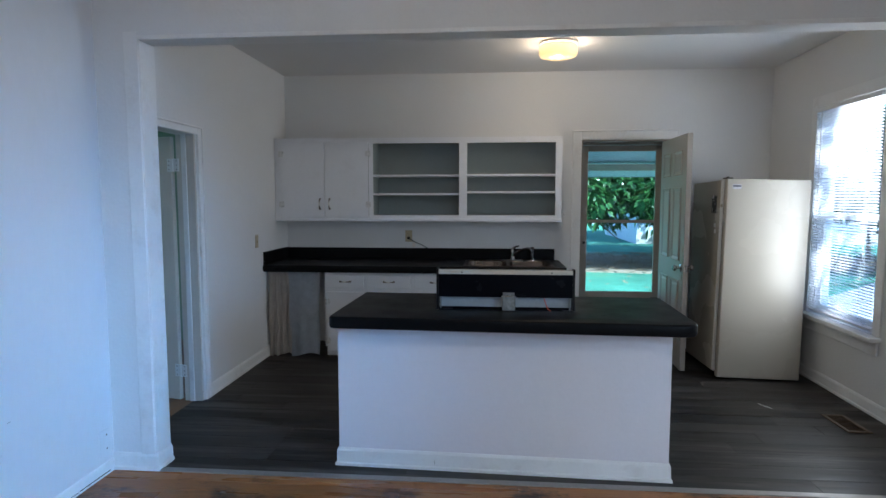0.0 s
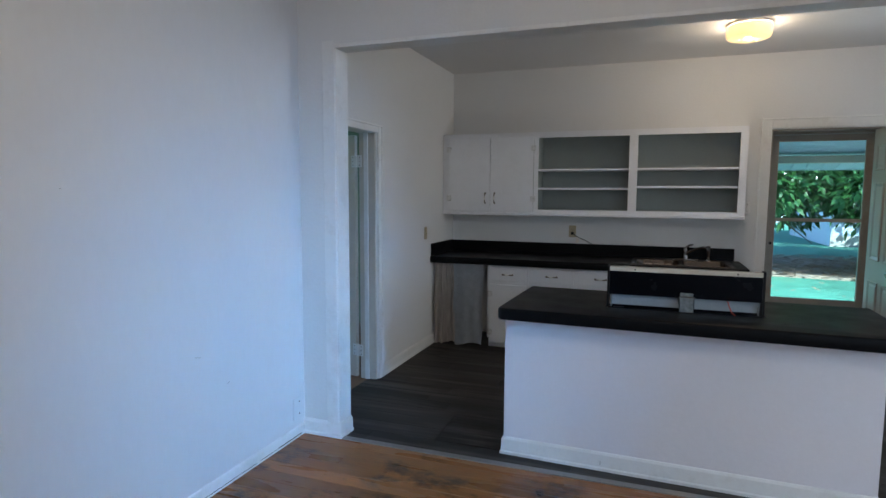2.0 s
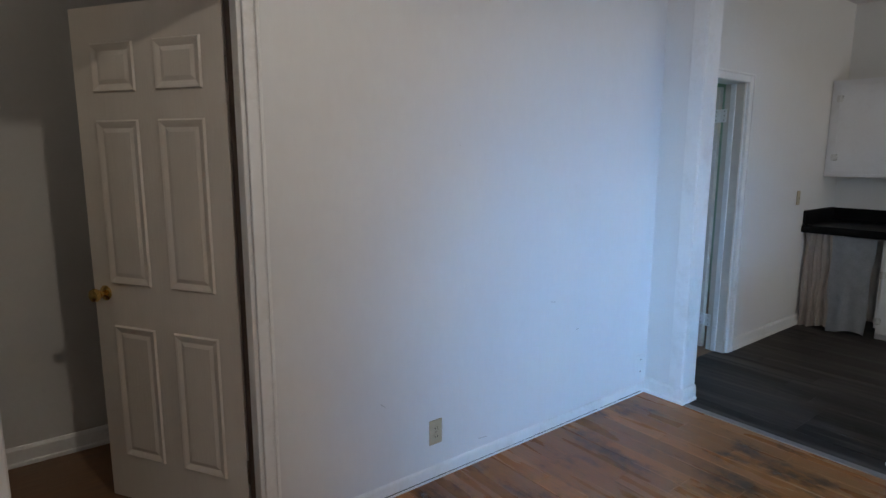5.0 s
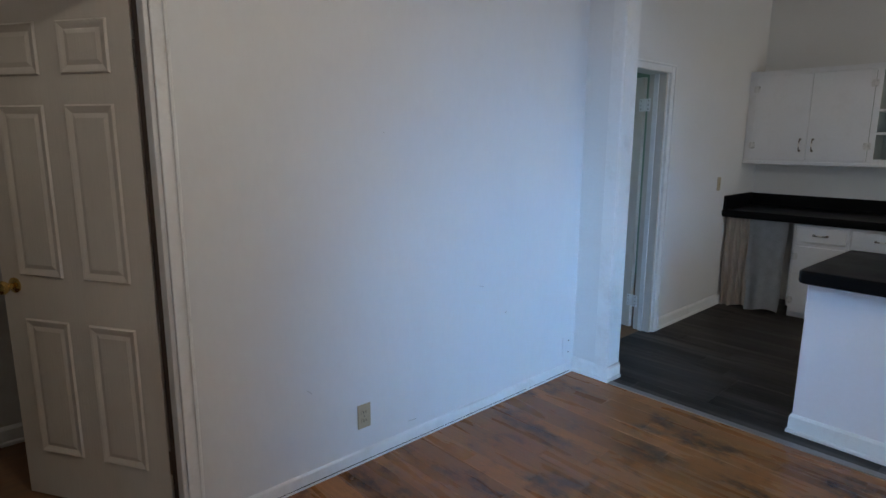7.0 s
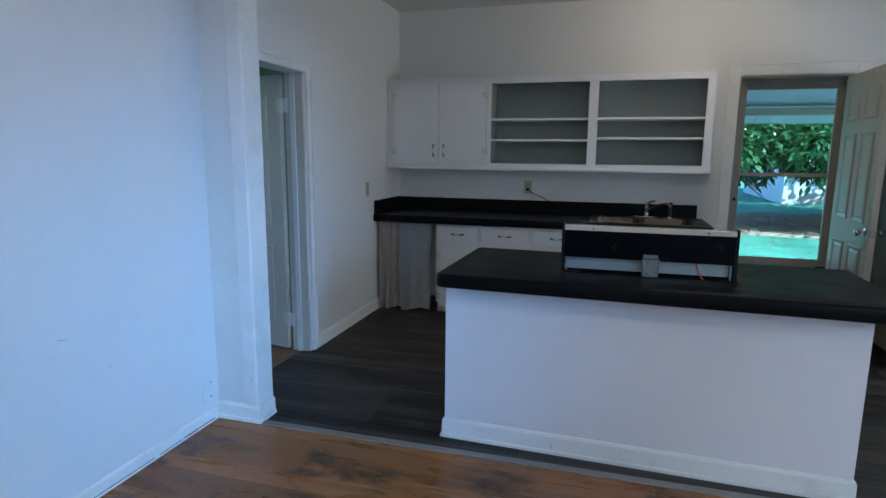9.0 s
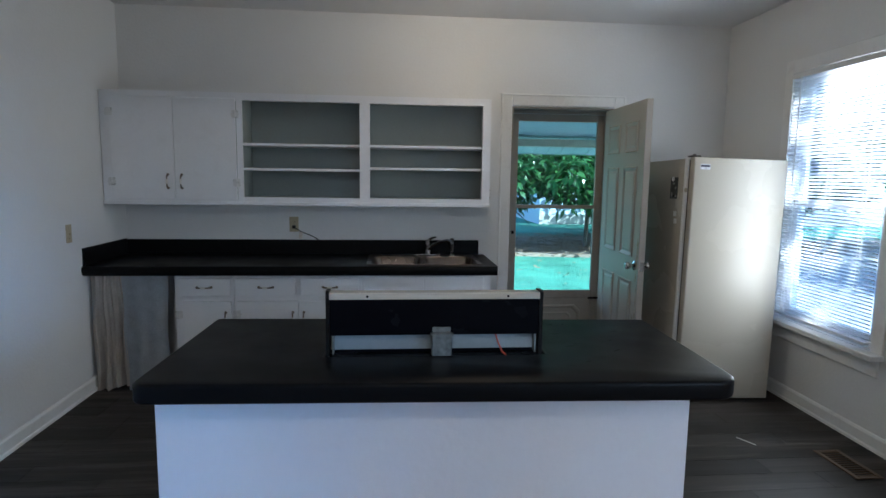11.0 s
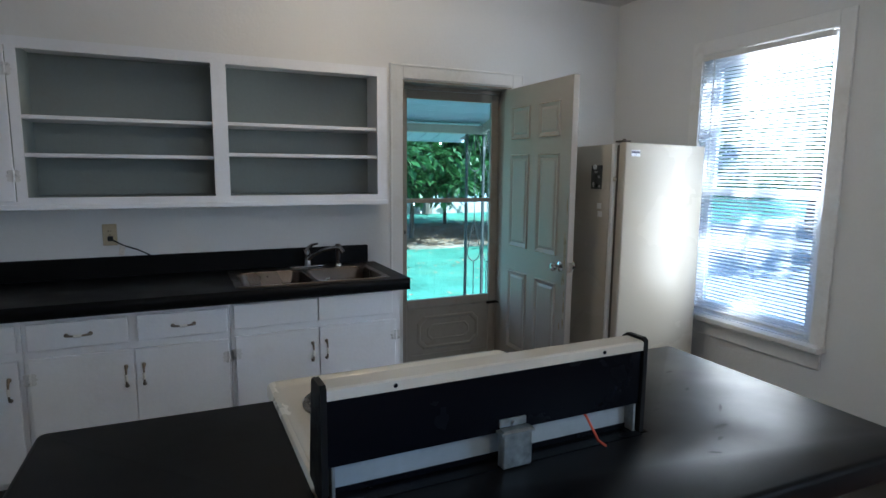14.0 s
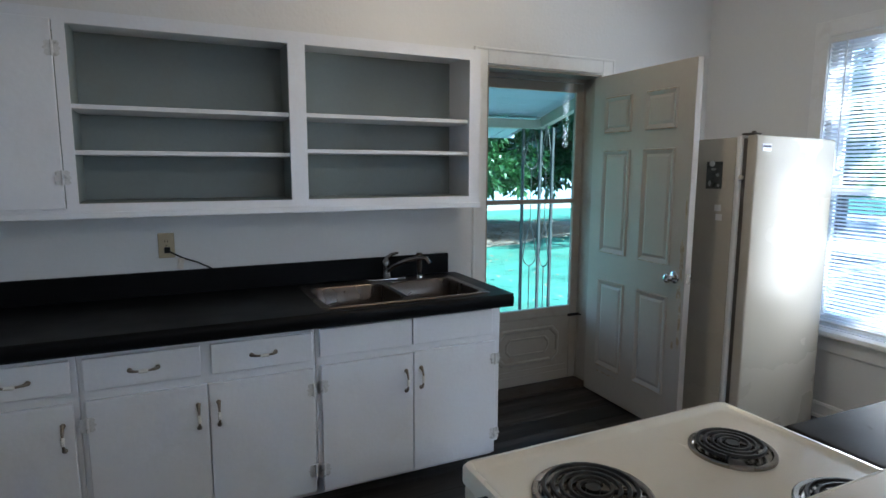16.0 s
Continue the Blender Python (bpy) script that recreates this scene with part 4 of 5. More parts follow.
part("back_panel", box(UX0 + 0.018, UX1 - 0.02, YB - 0.008, YB - 0.002, 1.3175, UZ1 - 0.021), CAB_IN, uc, "grey-blue painted cabinet back")
for x in (-0.424, 0.456):
    part("divider", box(x - 0.012, x + 0.012, UY + 0.0195, YB - 0.009, 1.3175, UZ1 - 0.021), CAB_IN, uc)
for x0, x1, zs in ((-0.4115, 0.4435, (1.518, 1.695)), (0.4685, 1.357, (1.536, 1.697))):
    for z in zs:
        if z == 1.536:
            part("peg", rod((x1 - 0.030, UY + 0.09, z - 0.004), (x1, UY + 0.09, z - 0.004), 0.009, 8), BEAM, uc, "short wooden shelf peg")
        part("shelf", box(x0, x1 - (0.024 if z == 1.536 else 0.0), UY + 0.022, YB - 0.009, z - 0.009, z + 0.009, 0.0015), CAB, uc)
part("bottom_trim", box(UX0, UX1, UY - 0.014, UY - 0.0005, UZ0 - 0.002, UZ0 + 0.024, 0.003, 2), CAB, uc)
for a, b, s in ((-1.296, -0.873, "r"), (-0.869, -0.447, "l")):
    d = part("door", box(a, b, UY - 0.017, UY - 0.0005, 1.300, 2.008, 0.0035, 2), CAB, uc)
    pull(d, b - 0.045 if s == "r" else a + 0.045, 1.425, UY - 0.017, True)
    for z in (1.42, 1.90):
        butterfly(d, a if s == "r" else b, z, UY - 0.017)

# curtain under the counter's open end
cu = thing("sink_skirt_curtain", Matrix.Translation((-1.09, 5.70, 0.0)), "pale sheer cloth curtain hung under the counter", "curtain")


def drape(x0, x1, y, z0, z1, folds, amp, seed, flare=1.0):
    rnd = random.Random(seed)
    t = bmesh.new()
    nx, nz = 64, 14
    ph = [rnd.uniform(0, 6.28) for _ in range(4)]
    grid = []
    for k in range(nz + 1):
        v = k / nz
        z = z1 + (z0 - z1) * v
        row = []
        for i in range(nx + 1):
            u = i / nx
            w = amp * (0.35 + 0.65 * v) * (math.sin(folds * 6.28 * u + ph[0] + 0.6 * v) + 0.5 * math.sin(folds * 2.3 * 6.28 * u + ph[1] - 0.9 * v) + 0.35 * math.sin(folds * 0.6 * 6.28 * u + ph[2] + 2 * v))
            x = x0 + (x1 - x0) * (0.5 + (u - 0.5) * (1 + (flare - 1) * v)) + 0.006 * math.sin(9 * v + 7 * u)
            row.append(t.verts.new((x, y + w, z + 0.018 * v * math.sin(5 * u + ph[3]))))
        grid.append(row)
    for a, b in zip(grid, grid[1:]):
        for i in range(nx):
            t.faces.new((a[i], a[i + 1], b[i + 1], b[i]))
    return t


part("gathered_panel", drape(-1.358, -1.105, 5.690, 0.012, 0.800, 4.0, 0.017, 3, 0.98), CLOTH, cu, "crumpled off-white sheer panel", smooth=True)
part("grey_panel", drape(-1.150, -0.850, 5.664, 0.020, 0.796, 1.1, 0.010, 8, 0.90), CLOTHGREY, cu, "thin grey sheer panel", smooth=True)
part("rod", rod((-1.368, 5.71, 0.790), (-0.815, 5.71, 0.790), 0.005, 8), WHITEPL, cu)


# ---- island with the set-in range ----
IM = pose(-0.125, 3.385, 0, 0, 0, -1.9)
isl = thing("kitchen_island", IM, "white painted kitchen island panelled on the dining side", "island")
part("front_panel", box(0.010, 1.776, 0.150, 0.200, 0.0, 0.799, 0.003), ISLAND, isl, local=True)
part("left_cabinet", box(0.011, 0.530, 0.201, 0.775, 0.0, 0.799, 0.003), ISLAND, isl, local=True)
part("right_cabinet", box(1.335, 1.775, 0.201, 0.745, 0.0, 0.799, 0.003), ISLAND, isl, local=True)
bb = moulding([(0, 0), (0.018, 0), (0.018, 0.014), (0.011, 0.02), (0.010, 0.085), (0.004, 0.098), (0, 0.099)], [(0.010, 0.40, -1, 0), (0.010, 0.150, -1, -1), (1.776, 0.150, 1, -1), (1.776, 0.40, 1, 0)])
part("baseboard", bb, TRIM, isl, local=True)
part("nail_mark", box(0.545, 0.549, 0.1375, 0.1415, 0.030, 0.052), SCUFF, isl, local=True)

it = thing("island_countertop", IM, "black laminate island countertop with rounded edges", "countertop")
r = 0.045
NX0, NX1, NY0 = 0.538, 1.306, 0.262


def arc(cx, cy, rad, a0, a1, k=6):
    return [(cx + rad * math.cos(radians(a0 + (a1 - a0) * i / k)), cy + rad * math.sin(radians(a0 + (a1 - a0) * i / k))) for i in range(k + 1)]


outline = arc(r, r, r, 180, 270) + arc(1.868 - 0.075, 0.075, 0.075, 270, 360) + arc(1.868 - 0.02, 0.80 - 0.02, 0.02, 0, 90, 3) + [(NX1, 0.80), (NX1, NY0 + 0.038), (NX0, NY0 + 0.012), (NX0, 0.815)] + arc(0.02, 0.815 - 0.02, 0.02, 90, 180, 3)
part("top", prism(outline, 0.800, 0.863, 0.012, 3), LAMINATE, it, local=True, smooth=True)

rnd = random.Random(19)
for i in range(12):
    u, v, l = rnd.uniform(1.36, 1.80), rnd.uniform(0.10, 0.72), rnd.uniform(0.010, 0.035)
    a = rnd.uniform(-0.5, 0.9)
    t = bmesh.new()
    ring = []
    for k in range(10):
        b = 2 * math.pi * k / 10
        x, y = l * rnd.uniform(0.5, 1.0) * math.cos(b), 0.006 * rnd.uniform(0.4, 1.0) * math.sin(b)
        ring.append(t.verts.new((u + x * math.cos(a) - y * math.sin(a), v + x * math.sin(a) + y * math.cos(a), 0.8634)))
    t.faces.new(ring)
    part("smear", t, SCUFFDARK, it, "dull grey smear on the laminate", local=True)
RX0, RX1, RY0, RY1, RT = 0.420, 1.178, 3.640, 4.288, 0.874
rg = thing("electric_range", Matrix.Translation(((RX0 + RX1) / 2, (RY0 + RY1) / 2, 0)) @ pose(0, 0, 0, 0, 0, -0.6), "cream electric coil range set into the kitchen island", "range")
part("body", box(RX0 + 0.005, RX1 - 0.005, RY0 + 0.052, RY1 - 0.03, 0.0, RT - 0.03, 0.004), CREAM, rg)
oven = part("oven_door", box(RX0 + 0.01, RX1 - 0.01, RY1 - 0.0295, RY1 - 0.004, 0.22, RT - 0.05, 0.006, 2), CREAM, rg)
part("handle", tube([(RX0 + 0.10, RY1 - 0.005, 0.74), (RX0 + 0.10, RY1 + 0.03, 0.745), (RX1 - 0.10, RY1 + 0.03, 0.745), (RX1 - 0.10, RY1 - 0.005, 0.74)], 0.010, 8), CREAM, oven)
part("storage_drawer", box(RX0 + 0.01, RX1 - 0.01, RY1 - 0.0295, RY1 - 0.006, 0.03, 0.21, 0.005), CREAM, rg)
# cooktop: pan with a raised lip all round
t = bmesh.new()
loops = []
for k, z in ((0.0, RT - 0.035), (0.0, RT - 0.006), (0.004, RT), (0.013, RT + 0.001), (0.022, RT - 0.006), (0.040, RT - 0.0075)):
    loops.append([t.verts.new((x, y, z)) for x, y in rounded(RX0 + k, RX1 - k, RY0 + 0.05 + k, RY1 - k, 0.022, 4)])
n = len(loops[0])
for a, b in zip(loops, loops[1:]):
    for i in range(n):
        t.faces.new((a[i], a[(i + 1) % n], b[(i + 1) % n], b[i]))
t.faces.new(loops[-1])
ck = part("cooktop", t, CREAM, rg, "cream enamel cooktop, lightly stained", smooth=True)
for cx, cy, rad in ((0.594, 4.085, 0.112), (0.980, 4.098, 0.088), (0.590, 3.838, 0.088), (0.990, 3.838, 0.112)):
    z = RT - 0.0075
    pan = part("drip_pan", lathe([(0.0, 0.003), (rad * 0.55, 0.0015), (rad * 0.86, 0.004), (rad * 0.90, 0.0085), (rad * 0.97, 0.0088), (rad, 0.006), (rad, 0.0)], 40, Matrix.Translation((cx, cy, z))), PANMETAL, rg, "grimy chrome burner drip pan", smooth=True)
    pts = []
    turns = 4.6 if rad > 0.1 else 3.6
    for i in range(int(turns * 24) + 1):
        a = 2 * math.pi * i / 24
        rr = 0.020 + (rad * 0.83 - 0.020) * i / (turns * 24)
        pts.append((cx + rr * math.cos(a), cy + rr * math.sin(a), z + 0.0165))
    pts.append((cx + rad * 0.9, cy - rad * 0.5, z + 0.008))
    coil = part("burner_coil", tube(pts[:-1], 0.0046, 6), COIL, pan, "black coil heating element", smooth=True)
    bm = lathe([(0, 0.005), (0.014, 0.005), (0.014, 0.019), (0, 0.019)], 14, Matrix.Translation((cx, cy, z)))
    for a in (90, 210, 330):
        d = Vector((math.cos(radians(a)), math.sin(radians(a)), 0))
        rod(Vector((cx, cy, z + 0.0095)), Vector((cx, cy, z + 0.0095)) + d * rad * 0.84, 0.003, 5, bm=bm)
    part("support", bm, COIL, pan)
# backguard
GY0, GY1, GT = 3.642, 3.712, 1.083
gx0, gx1 = 0.424, 1.180
hood = bmesh.new()
sec = [(GY0 - 0.002, GT - 0.022), (GY0 - 0.002, GT - 0.003), (GY0 + 0.004, GT), (GY1 - 0.020, GT), (GY1 - 0.008, GT - 0.008), (GY1 + 0.018, RT + 0.02), (GY1 + 0.030, RT - 0.004), (GY1, RT - 0.004), (GY1 - 0.014, GT - 0.014), (GY0 + 0.001, GT - 0.014), (GY0 + 0.001, GT - 0.022)]
ends = [[hood.verts.new((x, y, z)) for y, z in sec] for x in (gx0 + 0.012, gx1 - 0.012)]
for i in range(len(sec)):
    j = (i + 1) % len(sec)
    hood.faces.new((ends[0][i], ends[0][j], ends[1][j], ends[1][i]))
hood.faces.new(ends[0])
hood.faces.new(ends[1][::-1])
bg = part("backguard", hood, CREAM, rg, "cream enamel backguard with a black back")
part("back_plate", box(gx0 + 0.012, gx1 - 0.012, GY0 + 0.002, GY0 + 0.006, 0.934, GT - 0.016), BLACKMETAL, bg, "black steel back plate")
part("inner_panel", box(gx0 + 0.02, gx1 - 0.02, GY0 + 0.034, GY0 + 0.038, 0.872, 0.936), mat("pale_galvanised_panel", (0.33, 0.38, 0.41), 0.5, 0.1, vary=0.08, scale=8, grain=50, bump=0.0006), bg, "pale grey sheet metal inside the open back")
for x0, x1 in ((gx0, gx0 + 0.0118), (gx1 - 0.0118, gx1)):
    e = bmesh.new()
    pr = [(GY0 - 0.004, 0.864), (GY0 - 0.004, GT + 0.001), (GY0 + 0.004, GT + 0.007), (GY1 - 0.016, GT + 0.006), (GY1 - 0.002, GT - 0.004), (GY1 + 0.030, RT + 0.002), (GY1 + 0.030, 0.864)]
    en = [[e.verts.new((x, y, z)) for y, z in pr] for x in (x0, x1)]
    for i in range(len(pr)):
        j = (i + 1) % len(pr)
        e.faces.new((en[0][i], en[0][j], en[1][j], en[1][i]))
    e.faces.new(en[0])
    e.faces.new(en[1][::-1])
    part("end_cap", e, BLACKPL, bg, "black plastic end cap")
for x in (gx0 + 0.023, gx1 - 0.023):
    part("bracket", box(x - 0.003, x + 0.003, GY0 + 0.004, GY0 + 0.033, 0.866, 0.934), GALV, bg)
# black strip painting in the shadowed gap beneath the inner panel
bp = box(gx0 + 0.0125, gx1 - 0.0125, GY0 - 0.014, GY0 + 0.0336, 0.848, 0.8645)
box(gx0 + 0.0125, gx1 - 0.0125, GY0 + 0.0300, GY0 + 0.0330, 0.8645, 0.8755, 0, 1, bp)
part("base_plate", bp, BLACKMETAL, bg, "black strip standing in for the shadowed gap under the open back")
for x in (0.565, 1.055):
    part("screw", lathe([(0, 0), (0.0045, 0), (0.004, 0.002), (0, 0.0025)], 10, Matrix.Translation((x, GY0 - 0.0022, GT - 0.012)) @ Matrix.Rotation(radians(90), 4, "X")), BLACKMETAL, bg, "dark screw hole")
jb = box(0.787, 0.857, GY0 - 0.024, GY0 - 0.001, 0.864, 0.945, 0.003)
box(0.790, 0.854, GY0 - 0.004, GY0 + 0.0015, 0.945, 0.962, 0.0015, 1, jb)
box(0.782, 0.862, GY0 - 0.026, GY0 - 0.0005, 0.936, 0.942, 0.001, 1, jb)
rod((0.822, GY0 - 0.004, 0.953), (0.822, GY0 - 0.010, 0.953), 0.005, 8, bm=jb)
part("terminal_box", jb, GALV, bg, "small galvanised wiring box")
part("wire", tube([(1.012, GY0 + 0.03, 0.945), (1.015, GY0 + 0.004, 0.930), (1.022, GY0 - 0.012, 0.905), (1.034, GY0 - 0.02, 0.878), (1.048, GY0 - 0.03, 0.8665)], 0.0028, 6), REDWIRE, bg, "red insulated wire", smooth=True)

# ---- refrigerator ----
FX0, FX1, FYF, FH = 2.566, 3.216, 5.275, 1.640
fg = thing("refrigerator", Matrix.Translation(((FX0 + FX1) / 2, 5.65, 0)), "almond single-door refrigerator, slightly grimy", "refrigerator")
part("body", box(FX0, FX1, FYF + 0.112, 6.02, 0.05, FH - 0.012, 0.004, 2), ALMOND, fg)
part("front_flange", box(FX0 - 0.004, FX1, FYF + 0.0805, FYF + 0.1115, 0.05, FH - 0.008, 0.010, 3), WHITEPL, fg, "off-white rounded cabinet edge", smooth=True)
part("gasket", box(FX0 + 0.014, FX1 - 0.012, FYF + 0.056, FYF + 0.080, 0.10, FH - 0.02), GASKET, fg)
part("door", box(FX0 + 0.004, FX1, FYF, FYF + 0.056, 0.018, FH - 0.004, 0.010, 3), ALMOND, fg, smooth=True)
bm = box(FX0 - 0.002, FX0 + 0.055, FYF + 0.012, FYF + 0.085, FH - 0.004, FH + 0.006, 0.003)
rod((FX0 + 0.018, FYF + 0.03, FH - 0.01), (FX0 + 0.018, FYF + 0.03, FH + 0.014), 0.010, 10, bm=bm)
part("hinge_cap", bm, GASKET, fg, "dark metal top hinge")
part("lock", lathe([(0, 0), (0.014, 0), (0.013, 0.008), (0, 0.010)], 12, Matrix.Translation((FX0, FYF + 0.07, 1.42)) @ Matrix.Rotation(radians(-90), 4, "Y")), ALMOND, fg)
badge = part("badge", box(FX0 + 0.045, FX0 + 0.115, FYF - 0.003, FYF - 0.0005, 1.555, 1.592, 0.001), STICKER, fg, "small silver maker's label")
part("bar", box(FX0 + 0.050, FX0 + 0.110, FYF - 0.0042, FYF - 0.0032, 1.573, 1.584), INK, badge)
part("kick_grille", box(FX0 + 0.02, FX1 - 0.02, FYF + 0.06, FYF + 0.079, 0.012, 0.095), GASKET, fg)
bm = bmesh.new()
for x in (FX0 + 0.06, FX1 - 0.06):
    for y in (FYF + 0.14, 5.95):
        rod((x, y, 0), (x, y, 0.052), 0.02, 8, bm=bm)
part("foot", bm, BLACKPL, fg)
FRIDGE_TILT = Matrix.Translation((FX0, FYF, 0)) @ pose(0, 0, 0, -1.1, 1.2, 0) @ Matrix.Translation((-FX0, -FYF, 0))
fg.matrix_world = FRIDGE_TILT @ BASE[fg.name]
ph = thing("fridge_photo", Matrix.Translation((FX0, 5.50, 1.45)), "small dark photo print held by a magnet on the refrigerator's side", "photo")
part("print", box(FX0 - 0.003, FX0 - 0.0008, 5.46, 5.56, 1.36, 1.505), PAPER, ph)
rnd = random.Random(77)
for y, z, w, h in ((5.535, 1.39, 0.014, 0.020), (5.490, 1.435, 0.018, 0.012), (5.515, 1.465, 0.022, 0.010), (5.48, 1.378, 0.012, 0.009)):
    t = bmesh.new()
    t.faces.new([t.verts.new((FX0 - 0.0034, y + w * rnd.uniform(0.5, 1) * math.cos(k * 0.628), z + h * rnd.uniform(0.5, 1) * math.sin(k * 0.628))) for k in range(10)])
    part("print_mark", t, SCUFF, ph, "faded pale patch in the print")
part("magnet", lathe([(0, 0), (0.016, 0), (0.015, 0.005), (0, 0.006)], 12, Matrix.Translation((FX0 - 0.003, 5.525, 1.495)) @ Matrix.Rotation(radians(-90), 4, "Y")), WHITEPL, ph, "pale round magnet")
ph.matrix_world = FRIDGE_TILT @ BASE[ph.name]
for z0, z1, y in ((1.24, 1.275, 5.475), (1.19, 1.225, 5.465)):
    st = solid("fridge_sticker", box(FX0 - 0.0022, FX0 - 0.0008, y - 0.02, y + 0.02, z0, z1), WHITEPL, "torn whitish sticker remnant on the refrigerator's side", "sticker", group="sticker remnants")
    st.matrix_world = FRIDGE_TILT

# ---- ceiling light ----
LX, LY = 1.245, 5.25
cl = thing("ceiling_light", Matrix.Translation((LX, LY, H)), "lit amber glass drum ceiling light", "ceiling light")
part("base", lathe([(0, 0), (0.149, 0), (0.149, -0.015), (0, -0.018)], 28, Matrix.Translation((LX, LY, H))), WHITEPL, cl)
prof = [(0.138, -0.016), (0.150, -0.022), (0.152, -0.040), (0.150, -0.085), (0.140, -0.104), (0.118, -0.112), (0.04, -0.116), (0, -0.116)]
shade = bmesh.new()
lathe(prof, 36, Matrix.Translation((LX, LY, H)), shade)
part("shade", shade, LAMPGLASS, cl, "lit amber pressed-glass shade", smooth=True)
for o in cl.children:
    if o.name.startswith("shade"):
        o.visible_shadow = False

# fixture for the front room's assumed, unseen lamp
fl = thing("ceiling_light", Matrix.Translation((0.60, 1.05, H)), "plain round ceiling light, unseen, assumed for the front room's warm fill", "ceiling light")
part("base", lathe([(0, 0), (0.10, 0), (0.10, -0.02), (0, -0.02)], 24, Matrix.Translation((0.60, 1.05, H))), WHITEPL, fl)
hl = thing("ceiling_light", Matrix.Translation((-2.0, -0.35, H)), "plain round hall ceiling light", "ceiling light")
part("base", lathe([(0, 0), (0.09, 0), (0.09, -0.02), (0, -0.02)], 24, Matrix.Translation((-2.0, -0.35, H))), WHITEPL, hl)


# ---- plates, cords, vents ----
def wall_plate(name, at, axis, out, w, h, kind, label, material):
    """Outlet or switch plate; axis is the wall's normal, out its sign."""
    if axis == "x":
        m = Matrix.Translation(at) @ Matrix.Rotation(radians(90 * out), 4, "Z")
    else:
        m = Matrix.Translation(at) if out < 0 else Matrix.Translation(at) @ Matrix.Rotation(radians(180), 4, "Z")
    o = thing(name, m, label, "outlet" if kind == "outlet" else "switch")
    part("plate", box(-w / 2, w / 2, -0.006, -0.0005, -h / 2, h / 2, 0.003, 2), material, o, local=True)
    if kind == "outlet":
        for s in (-1, 1):
            f = part("socket", prism(rounded(-0.017, 0.017, -0.014, 0.014, 0.010, 4), 0, 0.003), material, o, local=True)
            f.data.transform(Matrix.Translation((0, -0.006, s * 0.020)) @ Matrix.Rotation(radians(90), 4, "X"))
            bm = bmesh.new()
            for x in (-0.006, 0.006):
                box(x - 0.0013, x + 0.0013, -0.0098, -0.0088, s * 0.020 - 0.005, s * 0.020 + 0.005, 0, 1, bm)
            part("slot", bm, BLACKPL, f, local=True)
    else:
        part("toggle", box(-0.004, 0.004, -0.016, -0.006, -0.010, 0.006, 0.002), material, o, local=True)
    for z in ((0,) if kind == "outlet" else (-0.03, 0.03)):
        part("screw", lathe([(0, 0), (0.003, 0), (0.002, 0.001), (0, 0.001)], 8, Matrix.Translation((0, -0.006, z)) @ Matrix.Rotation(radians(90), 4, "X")), STEEL, o, local=True)
    return o


wall_plate("wall_outlet", (XL, 1.768, 0.226), "x", 1, 0.070, 0.115, "outlet", "ivory duplex outlet low on the white wall", IVORY)
wall_plate("wall_outlet", (-0.108, YB, 1.098), "y", -1, 0.070, 0.118, "outlet", "ivory outlet above the counter with a black plug in it", IVORY)
wall_plate("light_switch", (KL, 5.487, 1.095), "x", 1, 0.062, 0.115, "switch", "ivory light switch on the kitchen side wall", IVORY)
wall_plate("light_switch", (1.437, YB, 1.352), "y", -1, 0.040, 0.105, "switch", "narrow white switch plate beside the back door", WHITEPL)
bp = thing("blank_plate", Matrix.Translation((XL, 3.30, 0.185)), "small white blank plate with two screws near the corner", "wall plate")
part("plate", box(XL + 0.0005, XL + 0.004, 3.265, 3.345, 0.115, 0.245, 0.001), PANEL, bp)
for z in (0.14, 0.215):
    part("screw", lathe([(0, 0), (0.005, 0), (0.004, 0.002), (0, 0.002)], 8, Matrix.Translation((XL + 0.004, 3.325, z)) @ Matrix.Rotation(radians(90), 4, "Y")), BRONZE, bp)
pc = thing("power_cord", Matrix.Translation((-0.105, YB - 0.01, 1.08)), "black appliance cord with a tag, plugged into the outlet", "cord")
part("plug", box(-0.118, -0.092, YB - 0.040, YB - 0.010, 1.066, 1.092, 0.005, 2), BLACKPL, pc)
part("cable", tube([(-0.100, YB - 0.038, 1.076), (-0.075, YB - 0.048, 1.062), (-0.04, YB - 0.045, 1.040), (0.02, YB - 0.03, 1.015), (0.082, YB - 0.022, 0.980)], 0.0042, 6), BLACKPL, pc, smooth=True)
t = box(-0.014, 0.014, -0.0006, 0.0006, -0.052, 0.004)
bmesh.ops.transform(t, matrix=pose(-0.048, YB - 0.051, 1.038, 8, 11, -14), verts=t.verts)
part("tag", t, mat("worn_paper_tag", (0.74, 0.68, 0.62), 0.7, vary=0.12, scale=40), pc, "white paper tag")


